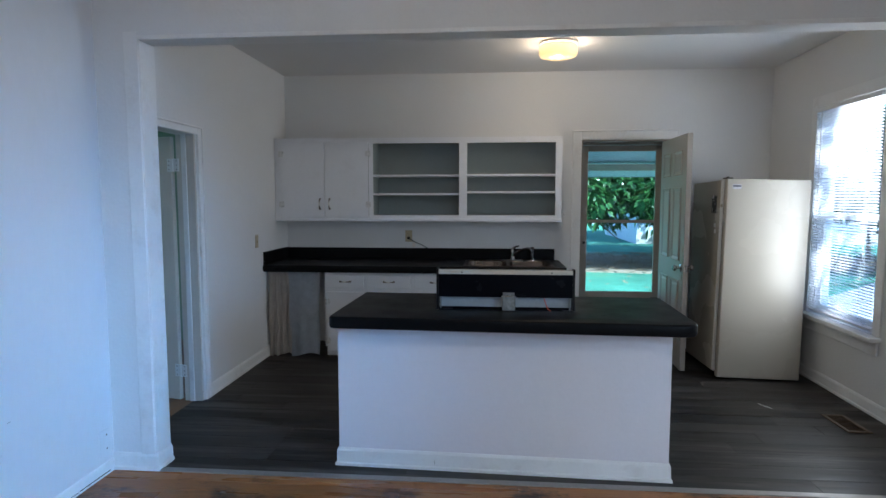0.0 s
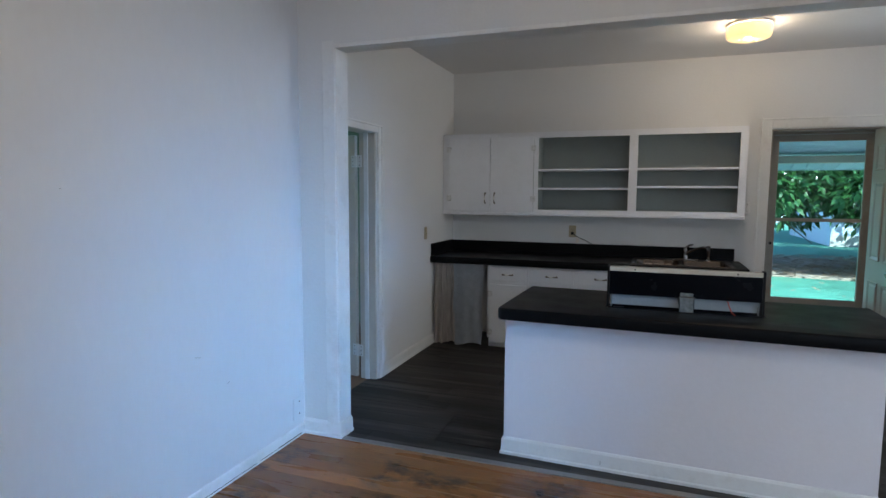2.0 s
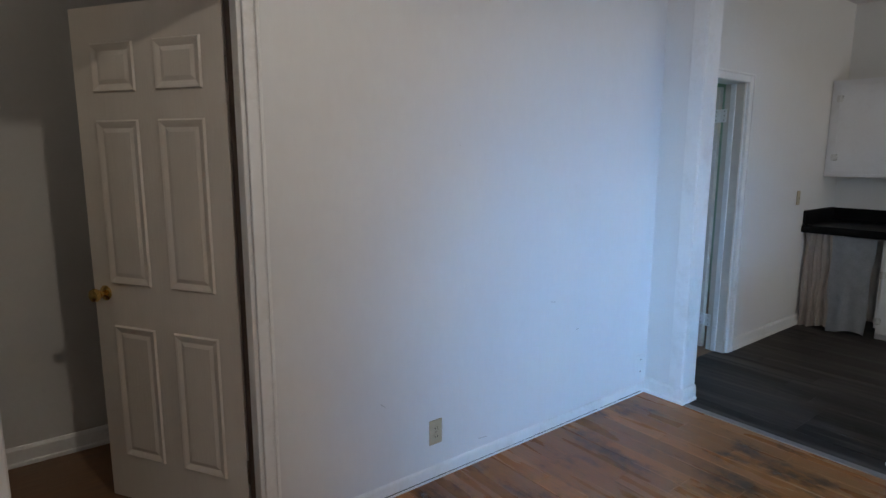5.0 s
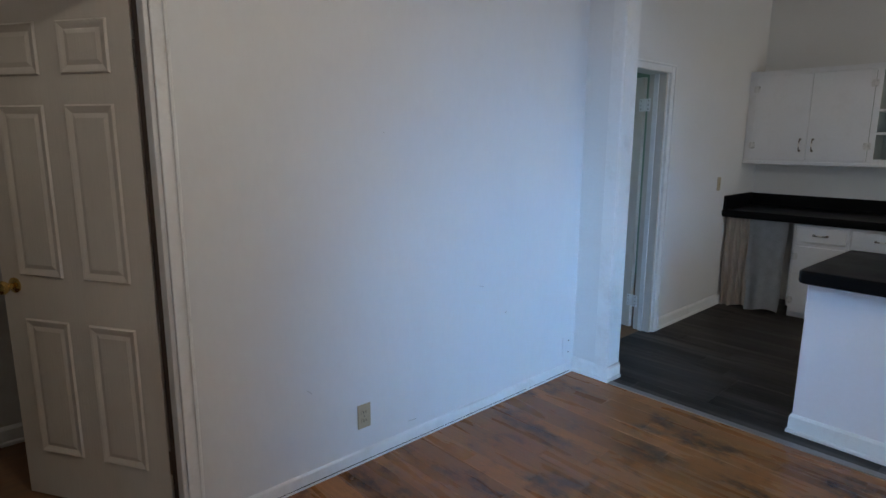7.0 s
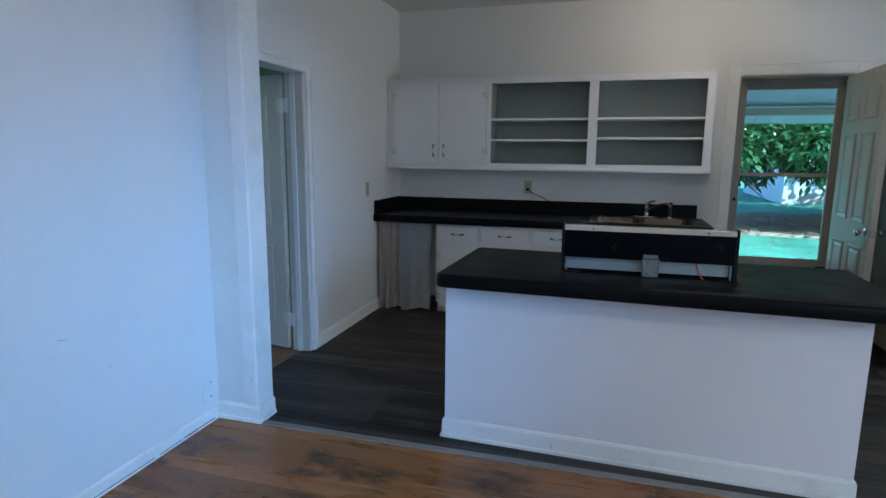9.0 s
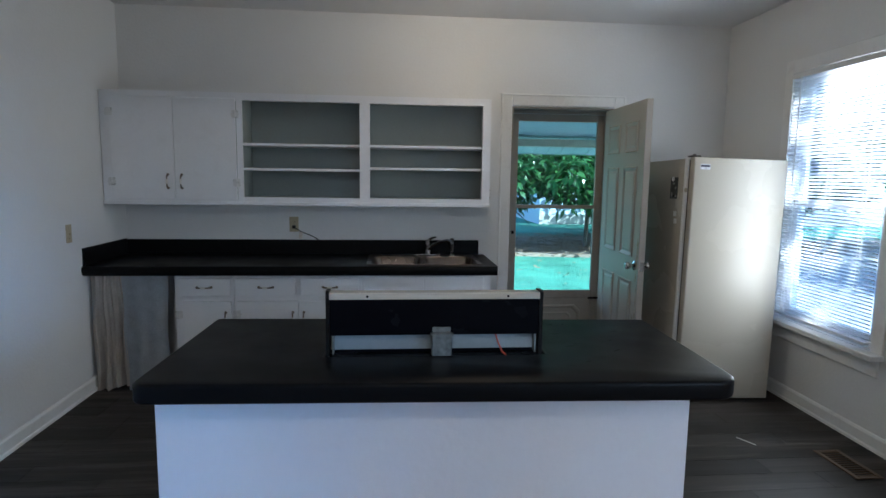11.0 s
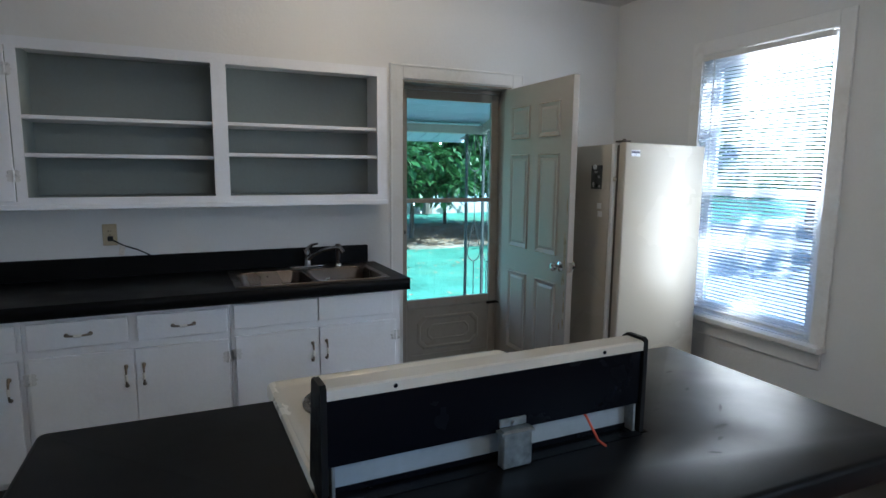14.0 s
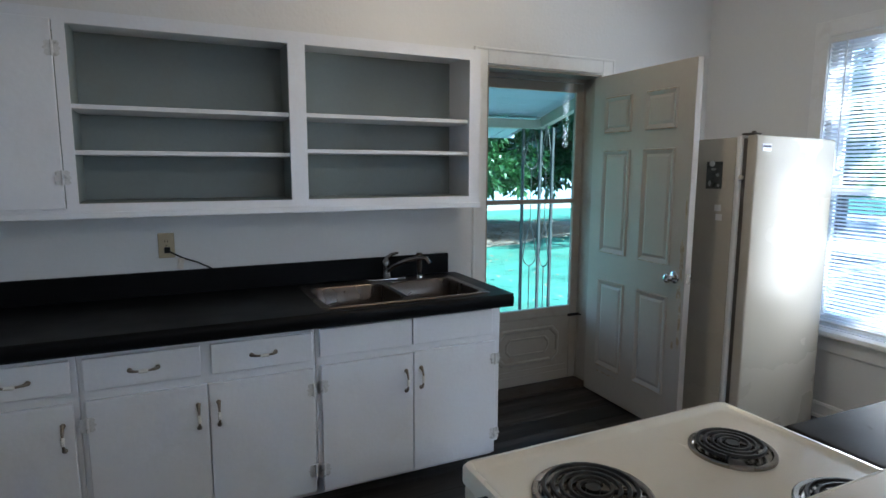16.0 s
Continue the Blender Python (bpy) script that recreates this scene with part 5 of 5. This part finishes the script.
def floor_vent(x0, x1, y0, y1):
    v = thing("floor_vent", Matrix.Translation(((x0 + x1) / 2, (y0 + y1) / 2, 0)), "brown metal floor register beside the outer wall", "vent")
    m = mat("brown_register_enamel", (0.10, 0.065, 0.04), 0.4, 0.4, vary=0.15, scale=10, grain=60, bump=0.0005)
    bm = box(x0, x0 + 0.025, y0, y1, 0.001, 0.007, 0.002)
    box(x1 - 0.025, x1, y0, y1, 0.001, 0.007, 0.002, 1, bm)
    box(x0 + 0.025, x1 - 0.025, y0, y0 + 0.025, 0.001, 0.007, 0.002, 1, bm)
    box(x0 + 0.025, x1 - 0.025, y1 - 0.025, y1, 0.001, 0.007, 0.002, 1, bm)
    part("frame", bm, m, v)
    part("well", box(x0 + 0.02, x1 - 0.02, y0 + 0.02, y1 - 0.02, 0.0005, 0.0018), BLACKPL, v)
    k = 12
    for i in range(k):
        y = y0 + 0.030 + (y1 - y0 - 0.06) * i / (k - 1)
        part("slat", box(x0 + 0.025, x1 - 0.025, y - 0.003, y + 0.003, 0.002, 0.0065), m, v)


floor_vent(2.98, 3.13, 4.22, 4.53)

# scuffs and nail marks on the front room wall
for y, z, l, a in ((2.52, 0.70, 0.035, 12), (1.50, 0.42, 0.03, 40), (2.72, 0.52, 0.018, -10), (2.05, 0.11, 0.05, 5), (1.9, 1.48, 0.006, 0)):
    bm = box(-l / 2, l / 2, -0.001, 0.001, -0.0012, 0.0012)
    bmesh.ops.transform(bm, matrix=Matrix.Translation((XL + 0.0012, y, z)) @ Matrix.Rotation(radians(90), 4, "Z") @ Matrix.Rotation(radians(a), 4, "Y"), verts=bm.verts)
    solid("wall_scuff", bm, SCUFF, "small grey scuff mark on the white wall", "scuff mark", group="wall scuffs")
# white strip painting a small dash of sun on the kitchen floor
bm = box(-0.055, 0.055, -0.003, 0.003, 0.0005, 0.0015)
bmesh.ops.transform(bm, matrix=pose(2.68, 4.67, 0, 0, 0, -62), verts=bm.verts)
solid("floor_scrap", bm, WHITEPL, "thin white strip laid on the vinyl floor as a small dash of sun", "scrap")


# ---- outside ----
GZ = -0.30
bm = bmesh.new()
bmesh.ops.create_grid(bm, x_segments=120, y_segments=120, size=1.0)
for v in bm.verts:
    k = 0.06 + 0.94 * min(1.0, max(abs(v.co.x), abs(v.co.y)))
    x, y = v.co.x * 300 * k ** 1.5, v.co.y * 300 * k ** 1.5
    v.co = (x, y, GZ - 0.05 + (0.03 * noise.noise(Vector((x * 0.3, y * 0.3, 0))) if math.hypot(x, y) > 9 else -0.02))
solid("ground", bm, GRASS, "green lawn in dappled sun and shade", "lawn", "structure", smooth=True)

solid("porch_floor", box(-1.5, 3.4, 6.465, 8.25, GZ - 0.12, -0.06, 0.01), CONCRETE, "grey concrete porch slab", "porch floor", "structure")
# sloping porch roof: boards under, edge beam, overhang slats
roof = thing("porch_roof", Matrix.Translation((1.2, 7.3, 2.2)), "pale painted board porch roof sloping down from the house", "porch roof")


def roof_z(y):
    return 2.33 - (y - 6.48) * 0.26


for i in range(11):
    y0, y1 = 6.475 + i * 0.138, 6.475 + i * 0.138 + 0.134
    bm = bmesh.new()
    lo = [bm.verts.new((x, y, roof_z(y))) for x, y in ((-1.6, y0), (3.18, y0), (3.18, y1), (-1.6, y1))]
    f = bm.faces.new(lo)
    e = bmesh.ops.extrude_face_region(bm, geom=[f])
    bmesh.ops.translate(bm, vec=(0, 0, 0.018), verts=[v for v in e["geom"] if isinstance(v, bmesh.types.BMVert)])
    part("board", bm, BOARD, roof)
part("deck", prism([(-1.7, 6.475), (3.24, 6.475), (3.24, 8.64), (-1.7, 8.64)], 0, 0.03), ROOFING, roof)
d = roof.children[-1]
for v in d.data.vertices:
    w = BASE[d.name] @ v.co
    v.co.z += roof_z(w.y) + 0.03
part("front_beam", box(-1.6, 3.18, 7.93, 8.02, 1.824, 1.906, 0.006), BEAM, roof, "weathered tan beam")
bm = bmesh.new()
lo = [bm.verts.new((x, y, z)) for x, y, z in ((3.11, 6.475, 2.20), (3.11, 7.93, 1.84), (3.11, 7.93, 1.93), (3.11, 6.475, 2.31))]
f = bm.faces.new(lo)
e = bmesh.ops.extrude_face_region(bm, geom=[f])
bmesh.ops.translate(bm, vec=(0.07, 0, 0), verts=[v for v in e["geom"] if isinstance(v, bmesh.types.BMVert)])
part("side_rafter", bm, BEAM, roof, "weathered tan side rafter")
for i in range(30):
    x = -1.6 + i * 0.158
    bm = box(x, x + 0.150, 8.03, 8.60, 0, 0.014)
    for v in bm.verts:
        v.co.z += roof_z(v.co.y)
    part("overhang_board", bm, BOARD, roof)
part("fascia", box(-1.7, 3.24, 8.602, 8.625, roof_z(8.61) - 0.008, roof_z(8.61) + 0.05, 0.003), BOARD, roof)


def iron_panel(parent, a, b):
    """Ornamental panel between two bars: teardrop loop, centre rod and small side rods."""
    a, b = Vector(a), Vector(b)
    c = (a + b) / 2
    w = (b - a).length / 2
    d = (b - a).normalized()
    up = Vector((0, 0, 1))
    for z in (0.62, 1.55):
        pts = []
        for i in range(25):
            s = -math.pi / 2 + 2 * math.pi * i / 24
            k = math.cos(s) * w * 0.86 * (1 if math.sin(s) < 0 else (1 - math.sin(s)) ** 0.6 if math.sin(s) < 1 else 0)
            pts.append(c + d * k + up * (z + (0.10 * math.sin(s) if math.sin(s) < 0 else 0.34 * math.sin(s))))
        part("scroll", tube(pts, 0.005, 6), IRON, parent)
    part("spindle", tube([c + up * -0.05, c + up * 0.52], 0.005, 6), IRON, parent)
    part("spindle", tube([c + up * 1.66, c + up * 1.822], 0.005, 6), IRON, parent)
    part("spindle", tube([c + up * 0.96, c + up * 1.45], 0.004, 6), IRON, parent)


po = thing("iron_porch_post", Matrix.Translation((3.10, 7.9, -0.06)), "dark ornamental wrought iron corner porch post", "porch post")
for x, y in ((2.95, 7.975), (3.145, 7.975), (3.145, 7.78)):
    part("bar", box(x - 0.0125, x + 0.0125, y - 0.0125, y + 0.0125, -0.06, 1.825, 0.002), IRON, po)
iron_panel(po, (2.9625, 7.975, 0), (3.1325, 7.975, 0))
iron_panel(po, (3.145, 7.9625, 0), (3.145, 7.7925, 0))


def leaf_mesh(bm, at, d, n, ln, wd):
    """One leaf: a pointed blade folded along its rib."""
    s = d.cross(n).normalized() * wd * 0.5
    tip, mid = at + d * ln - n * ln * 0.12, at + d * ln * 0.5
    v = [bm.verts.new(p) for p in (at, mid + s + n * wd * 0.12, tip, mid - s + n * wd * 0.12, mid)]
    bm.faces.new((v[0], v[1], v[4]))
    bm.faces.new((v[1], v[2], v[4]))
    bm.faces.new((v[2], v[3], v[4]))
    bm.faces.new((v[3], v[0], v[4]))


def tree(name, base, height, radius, low, leaves, size, material, label, seed, limbs=9, squash=1.0, droop=0.3, girth=1.0):
    rnd = random.Random(seed)
    base = Vector(base)
    t = thing(name, Matrix.Translation(base), label, "tree")
    top = base + Vector((rnd.uniform(-0.3, 0.3), rnd.uniform(-0.3, 0.3), height * 0.82))
    trunk = tube([base + (top - base) * k + Vector((0.08 * math.sin(4 * k + seed), 0.08 * math.cos(3 * k), 0)) for k in (0, 0.2, 0.45, 0.7, 1)], [height * girth * k for k in (0.032, 0.026, 0.02, 0.013, 0.005)], 10)
    tips = []
    for i in range(limbs):
        k = 0.22 + 0.68 * i / limbs
        a = i * 2.4 + rnd.uniform(-0.4, 0.4)
        p = base + (top - base) * k
        reach = radius * (1.05 - 0.55 * k) * rnd.uniform(0.75, 1.1)
        q = p + Vector((math.cos(a) * reach * 0.55, math.sin(a) * reach * 0.55 * squash, reach * 0.25))
        e = p + Vector((math.cos(a) * reach, math.sin(a) * reach * squash, reach * (0.3 - droop * (1 - k))))
        tube([p, q, e], [height * 0.012, height * 0.007, height * 0.002], 6, trunk)
        tips += [(q, reach * 0.45), (e, reach * 0.42), ((q + e) / 2, reach * 0.4)]
    part("trunk", trunk, BARK, t, smooth=True)
    crown = bmesh.new()
    clumps = []
    for c, r in tips:
        for _ in range(4):
            o = Vector((rnd.gauss(0, 1), rnd.gauss(0, 1), rnd.gauss(0, 0.7))) * r * 0.6
            clumps.append((c + o, r * rnd.uniform(0.35, 0.7)))
    clumps = [(c, r) for c, r in clumps if c.z - r * 0.6 > base.z + low]
    for i in range(leaves):
        c, r = clumps[rnd.randrange(len(clumps))]
        o = Vector((rnd.gauss(0, 1), rnd.gauss(0, 1), rnd.gauss(0, 0.8)))
        o = o.normalized() * r * (rnd.random() ** 0.4)
        d = (o.normalized() + Vector((rnd.uniform(-0.7, 0.7), rnd.uniform(-0.7, 0.7), rnd.uniform(-0.8, 0.5)))).normalized()
        n = Vector((rnd.uniform(-0.6, 0.6), rnd.uniform(-0.6, 0.6), 1)).normalized()
        s = size * rnd.uniform(0.7, 1.25)
        leaf_mesh(crown, c + o, d, n, s, s * 0.52)
    part("crown", crown, material, t)
    return t


for bx, by, seed in ((2.1, 15.4, 11), (5.8, 16.3, 23), (11.0, 17.0, 41), (8.2, 19.6, 57)):
    tree("magnolia_tree", (bx, by, GZ), 4.6, 2.6, 1.12, 17000, 0.21, LEAF, "broad dark green magnolia with glossy leaves", seed, 16, 1.0, 0.5, 0.45)
tree("shade_tree", (17.5, 2.0, GZ), 6.0, 3.0, 1.6, 5000, 0.22, LEAF2, "leafy green shade tree beside the house", 5, 12)
# out-of-view tree added to keep direct sun off the kitchen blind
tree("shade_tree", (10.6, -1.6, GZ), 10.5, 4.6, 3.0, 9000, 0.30, LEAF2, "tall leafy tree added out of view to shade the kitchen window", 17, 14)
tree("shade_tree", (13.0, 8.5, GZ), 5.0, 1.9, 1.6, 5000, 0.22, LEAF2, "leafy green shade tree behind the side yard", 6, 12)
tree("shade_tree", (12.2, 13.2, GZ), 6.5, 3.0, 1.5, 6000, 0.22, LEAF2, "leafy green shade tree beside the driveway", 21, 12)
tree("shade_tree", (17.6, 13.6, GZ), 7.0, 3.6, 1.5, 6000, 0.24, LEAF2, "leafy green shade tree across the driveway", 22, 12)
tree("shade_tree", (22.5, 10.0, GZ), 7.0, 3.6, 1.4, 5000, 0.26, LEAF2, "leafy green shade tree across the driveway", 23, 12)
tree("shade_tree", (9.5, 24.0, GZ), 7.0, 4.0, 1.5, 4500, 0.26, LEAF2, "leafy green shade tree at the back of the yard", 9, 12)

solid("driveway", prism([(4.6, -14.0), (11.5, -14.0), (11.5, 9.0), (24.0, 12.0), (24.0, 17.5), (11.5, 16.0), (6.4, 11.0), (4.6, 9.0)], GZ - 0.08, GZ - 0.01), GRAVEL, "pale grey gravel driveway beside the house", "driveway", "structure")
# leaf litter under the magnolias
rnd = random.Random(2)
bm = bmesh.new()
for _ in range(5200):
    x, y = rnd.gauss(5.5, 4.5), rnd.uniform(14.8, 20.0)
    if rnd.random() < (15.8 - y) * 0.8:
        continue
    a = rnd.uniform(0, 6.28)
    leaf_mesh(bm, Vector((x, y, GZ - 0.01 + rnd.uniform(0, 0.03))), Vector((math.cos(a), math.sin(a), rnd.uniform(-0.05, 0.25))).normalized(), Vector((0, 0, 1)), rnd.uniform(0.10, 0.2), 0.08)
for _ in range(160):
    x, y, a = rnd.uniform(1.5, 9.5), rnd.uniform(9.2, 14.8), rnd.uniform(0, 6.28)
    leaf_mesh(bm, Vector((x, y, GZ - 0.02 + rnd.uniform(0, 0.03))), Vector((math.cos(a), math.sin(a), rnd.uniform(0.0, 0.4))).normalized(), Vector((0, 0, 1)), rnd.uniform(0.07, 0.15), 0.06)
solid("leaf_litter", bm, LITTER, "dry brown fallen leaves scattered on bare ground", "leaf litter", "stuff")
bm = bmesh.new()
pts = []
for i in range(48):
    a = 2 * math.pi * i / 48
    k = 1 + 0.16 * math.sin(3 * a + 1) + 0.10 * math.sin(7 * a) + 0.06 * math.sin(13 * a + 2)
    pts.append((6.0 + 9.5 * k * math.cos(a), 17.4 + 2.2 * k * math.sin(a)))
prism(pts, GZ - 0.08, GZ - 0.012, bm=bm)
solid("bare_ground", bm, SOIL, "patch of bare brown soil under the trees", "soil", "structure")

# neighbours' houses behind the trees and across the driveway
def house(x0, x1, y0, y1, top, windows, label):
    hs = thing("neighbour_house", Matrix.Translation(((x0 + x1) / 2, (y0 + y1) / 2, GZ)), label, "house", "neighbours' houses")
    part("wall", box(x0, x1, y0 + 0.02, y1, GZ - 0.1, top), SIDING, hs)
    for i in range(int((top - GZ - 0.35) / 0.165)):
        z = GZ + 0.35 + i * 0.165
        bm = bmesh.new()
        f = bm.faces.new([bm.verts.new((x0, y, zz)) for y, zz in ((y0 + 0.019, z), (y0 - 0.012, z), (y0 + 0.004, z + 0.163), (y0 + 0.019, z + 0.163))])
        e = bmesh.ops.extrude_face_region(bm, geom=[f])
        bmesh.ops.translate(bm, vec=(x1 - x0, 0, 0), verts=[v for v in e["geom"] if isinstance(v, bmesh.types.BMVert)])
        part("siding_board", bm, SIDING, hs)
    part("foundation", box(x0, x1, y0 - 0.03, y0 + 0.018, GZ - 0.1, GZ + 0.345), CONCRETE, hs)
    bm = bmesh.new()
    ym = (y0 + y1) / 2
    sec = [(y0 - 0.5, top - 0.1), (y0 - 0.5, top + 0.02), (ym, top + 2.3), (y1 + 0.5, top + 0.02), (y1 + 0.5, top - 0.1), (ym, top + 2.1)]
    en = [[bm.verts.new((x, y, z)) for y, z in sec] for x in (x0 - 0.4, x1 + 0.4)]
    for i in range(6):
        j = (i + 1) % 6
        bm.faces.new((en[0][i], en[0][j], en[1][j], en[1][i]))
    bm.faces.new(en[0])
    bm.faces.new(en[1][::-1])
    part("roof", bm, ROOFING, hs)
    for x in windows:
        w = part("window", box(x - 0.6, x + 0.6, y0 - 0.05, y0 - 0.013, 0.7, 2.2, 0.01), VINYLFRAME, hs)
        for z0, z1 in ((0.78, 1.42), (1.48, 2.12)):
            part("pane", box(x - 0.52, x + 0.52, y0 - 0.056, y0 - 0.051, z0, z1), DARKGLASS, w)


house(-6.0, 14.0, 44.0, 51.0, 2.9, (1.0, 7.0, 12.0), "pale blue-white clapboard house behind the trees")
house(6.6, 26.0, 24.5, 31.0, 3.1, (), "pale clapboard house across the driveway")

# far woods all round
bm = bmesh.new()
rnd = random.Random(31)
for i in range(5200):
    a = rnd.uniform(-1.25, 2.2)
    R = rnd.uniform(38, 52)
    z = GZ + (9 if a > 0.7 else 4.5) * rnd.random() ** 0.8 * (0.75 + 0.25 * math.sin(a * 9))
    p = Vector((4 + R * math.cos(a), 6 + R * math.sin(a), z))
    d = Vector((rnd.uniform(-1, 1), rnd.uniform(-1, 1), rnd.uniform(-1, 0.6))).normalized()
    leaf_mesh(bm, p, d, Vector((rnd.uniform(-0.5, 0.5), rnd.uniform(-0.5, 0.5), 1)).normalized(), rnd.uniform(0.9, 1.8), rnd.uniform(0.7, 1.2))
solid("far_woods", bm, LEAF2, "distant green woods behind the yards", "woods", "stuff")


# ---- floor boards ----
def board_mesh(cache, w, l, t, gap, material):
    key = (round(w, 3), round(l, 2))
    if key not in cache:
        bm = box(-l / 2 + gap, l / 2 - gap, -w / 2 + gap, w / 2 - gap, -t, 0.0)
        top = [e for e in bm.edges if e.verts[0].co.z > -1e-6 and e.verts[1].co.z > -1e-6]
        bmesh.ops.bevel(bm, geom=top, offset=0.0008, segments=1, affect="EDGES")
        me = bpy.data.meshes.new("plank")
        bmesh.ops.recalc_face_normals(bm, faces=bm.faces)
        bm.to_mesh(me)
        bm.free()
        me.materials.append(material)
        cache[key] = me
    return cache[key]


def lay(parent, x0, x1, y0, y1, w, lengths, gap, material, seed, skip=None):
    rnd, cache = random.Random(seed), {}
    y = y1
    while y > y0 + 0.01:
        ww = min(w, y - y0)
        x = x0
        first = True
        while x < x1 - 0.01:
            l = rnd.choice(lengths)
            if first:
                l = round(rnd.uniform(0.25, 1.0), 1)
                first = False
            l = min(l, x1 - x)
            if x1 - x - l < 0.12:
                l = x1 - x
            o = new("plank", board_mesh(cache, ww, l, 0.0135, gap, material))
            o.parent = parent
            o.location = (x + l / 2, y - ww / 2, rnd.uniform(-0.0004, 0.0003))
            x += l
        y -= ww


lay(floor_front, XL, XR, -0.6, 3.385, 0.0985, (0.7, 0.9, 1.1, 1.4, 1.8), 0.0002, OAK, 5)
lay(floor_front, XL, XR, -2.2, -0.6, 0.40, (1.4, 1.8), 0.0006, OAK, 6)
lay(floor_kitchen, -1.44, XR, 3.40, YB + 0.0, 0.152, (1.22, 1.22, 0.9), 0.0005, VINYL, 8)
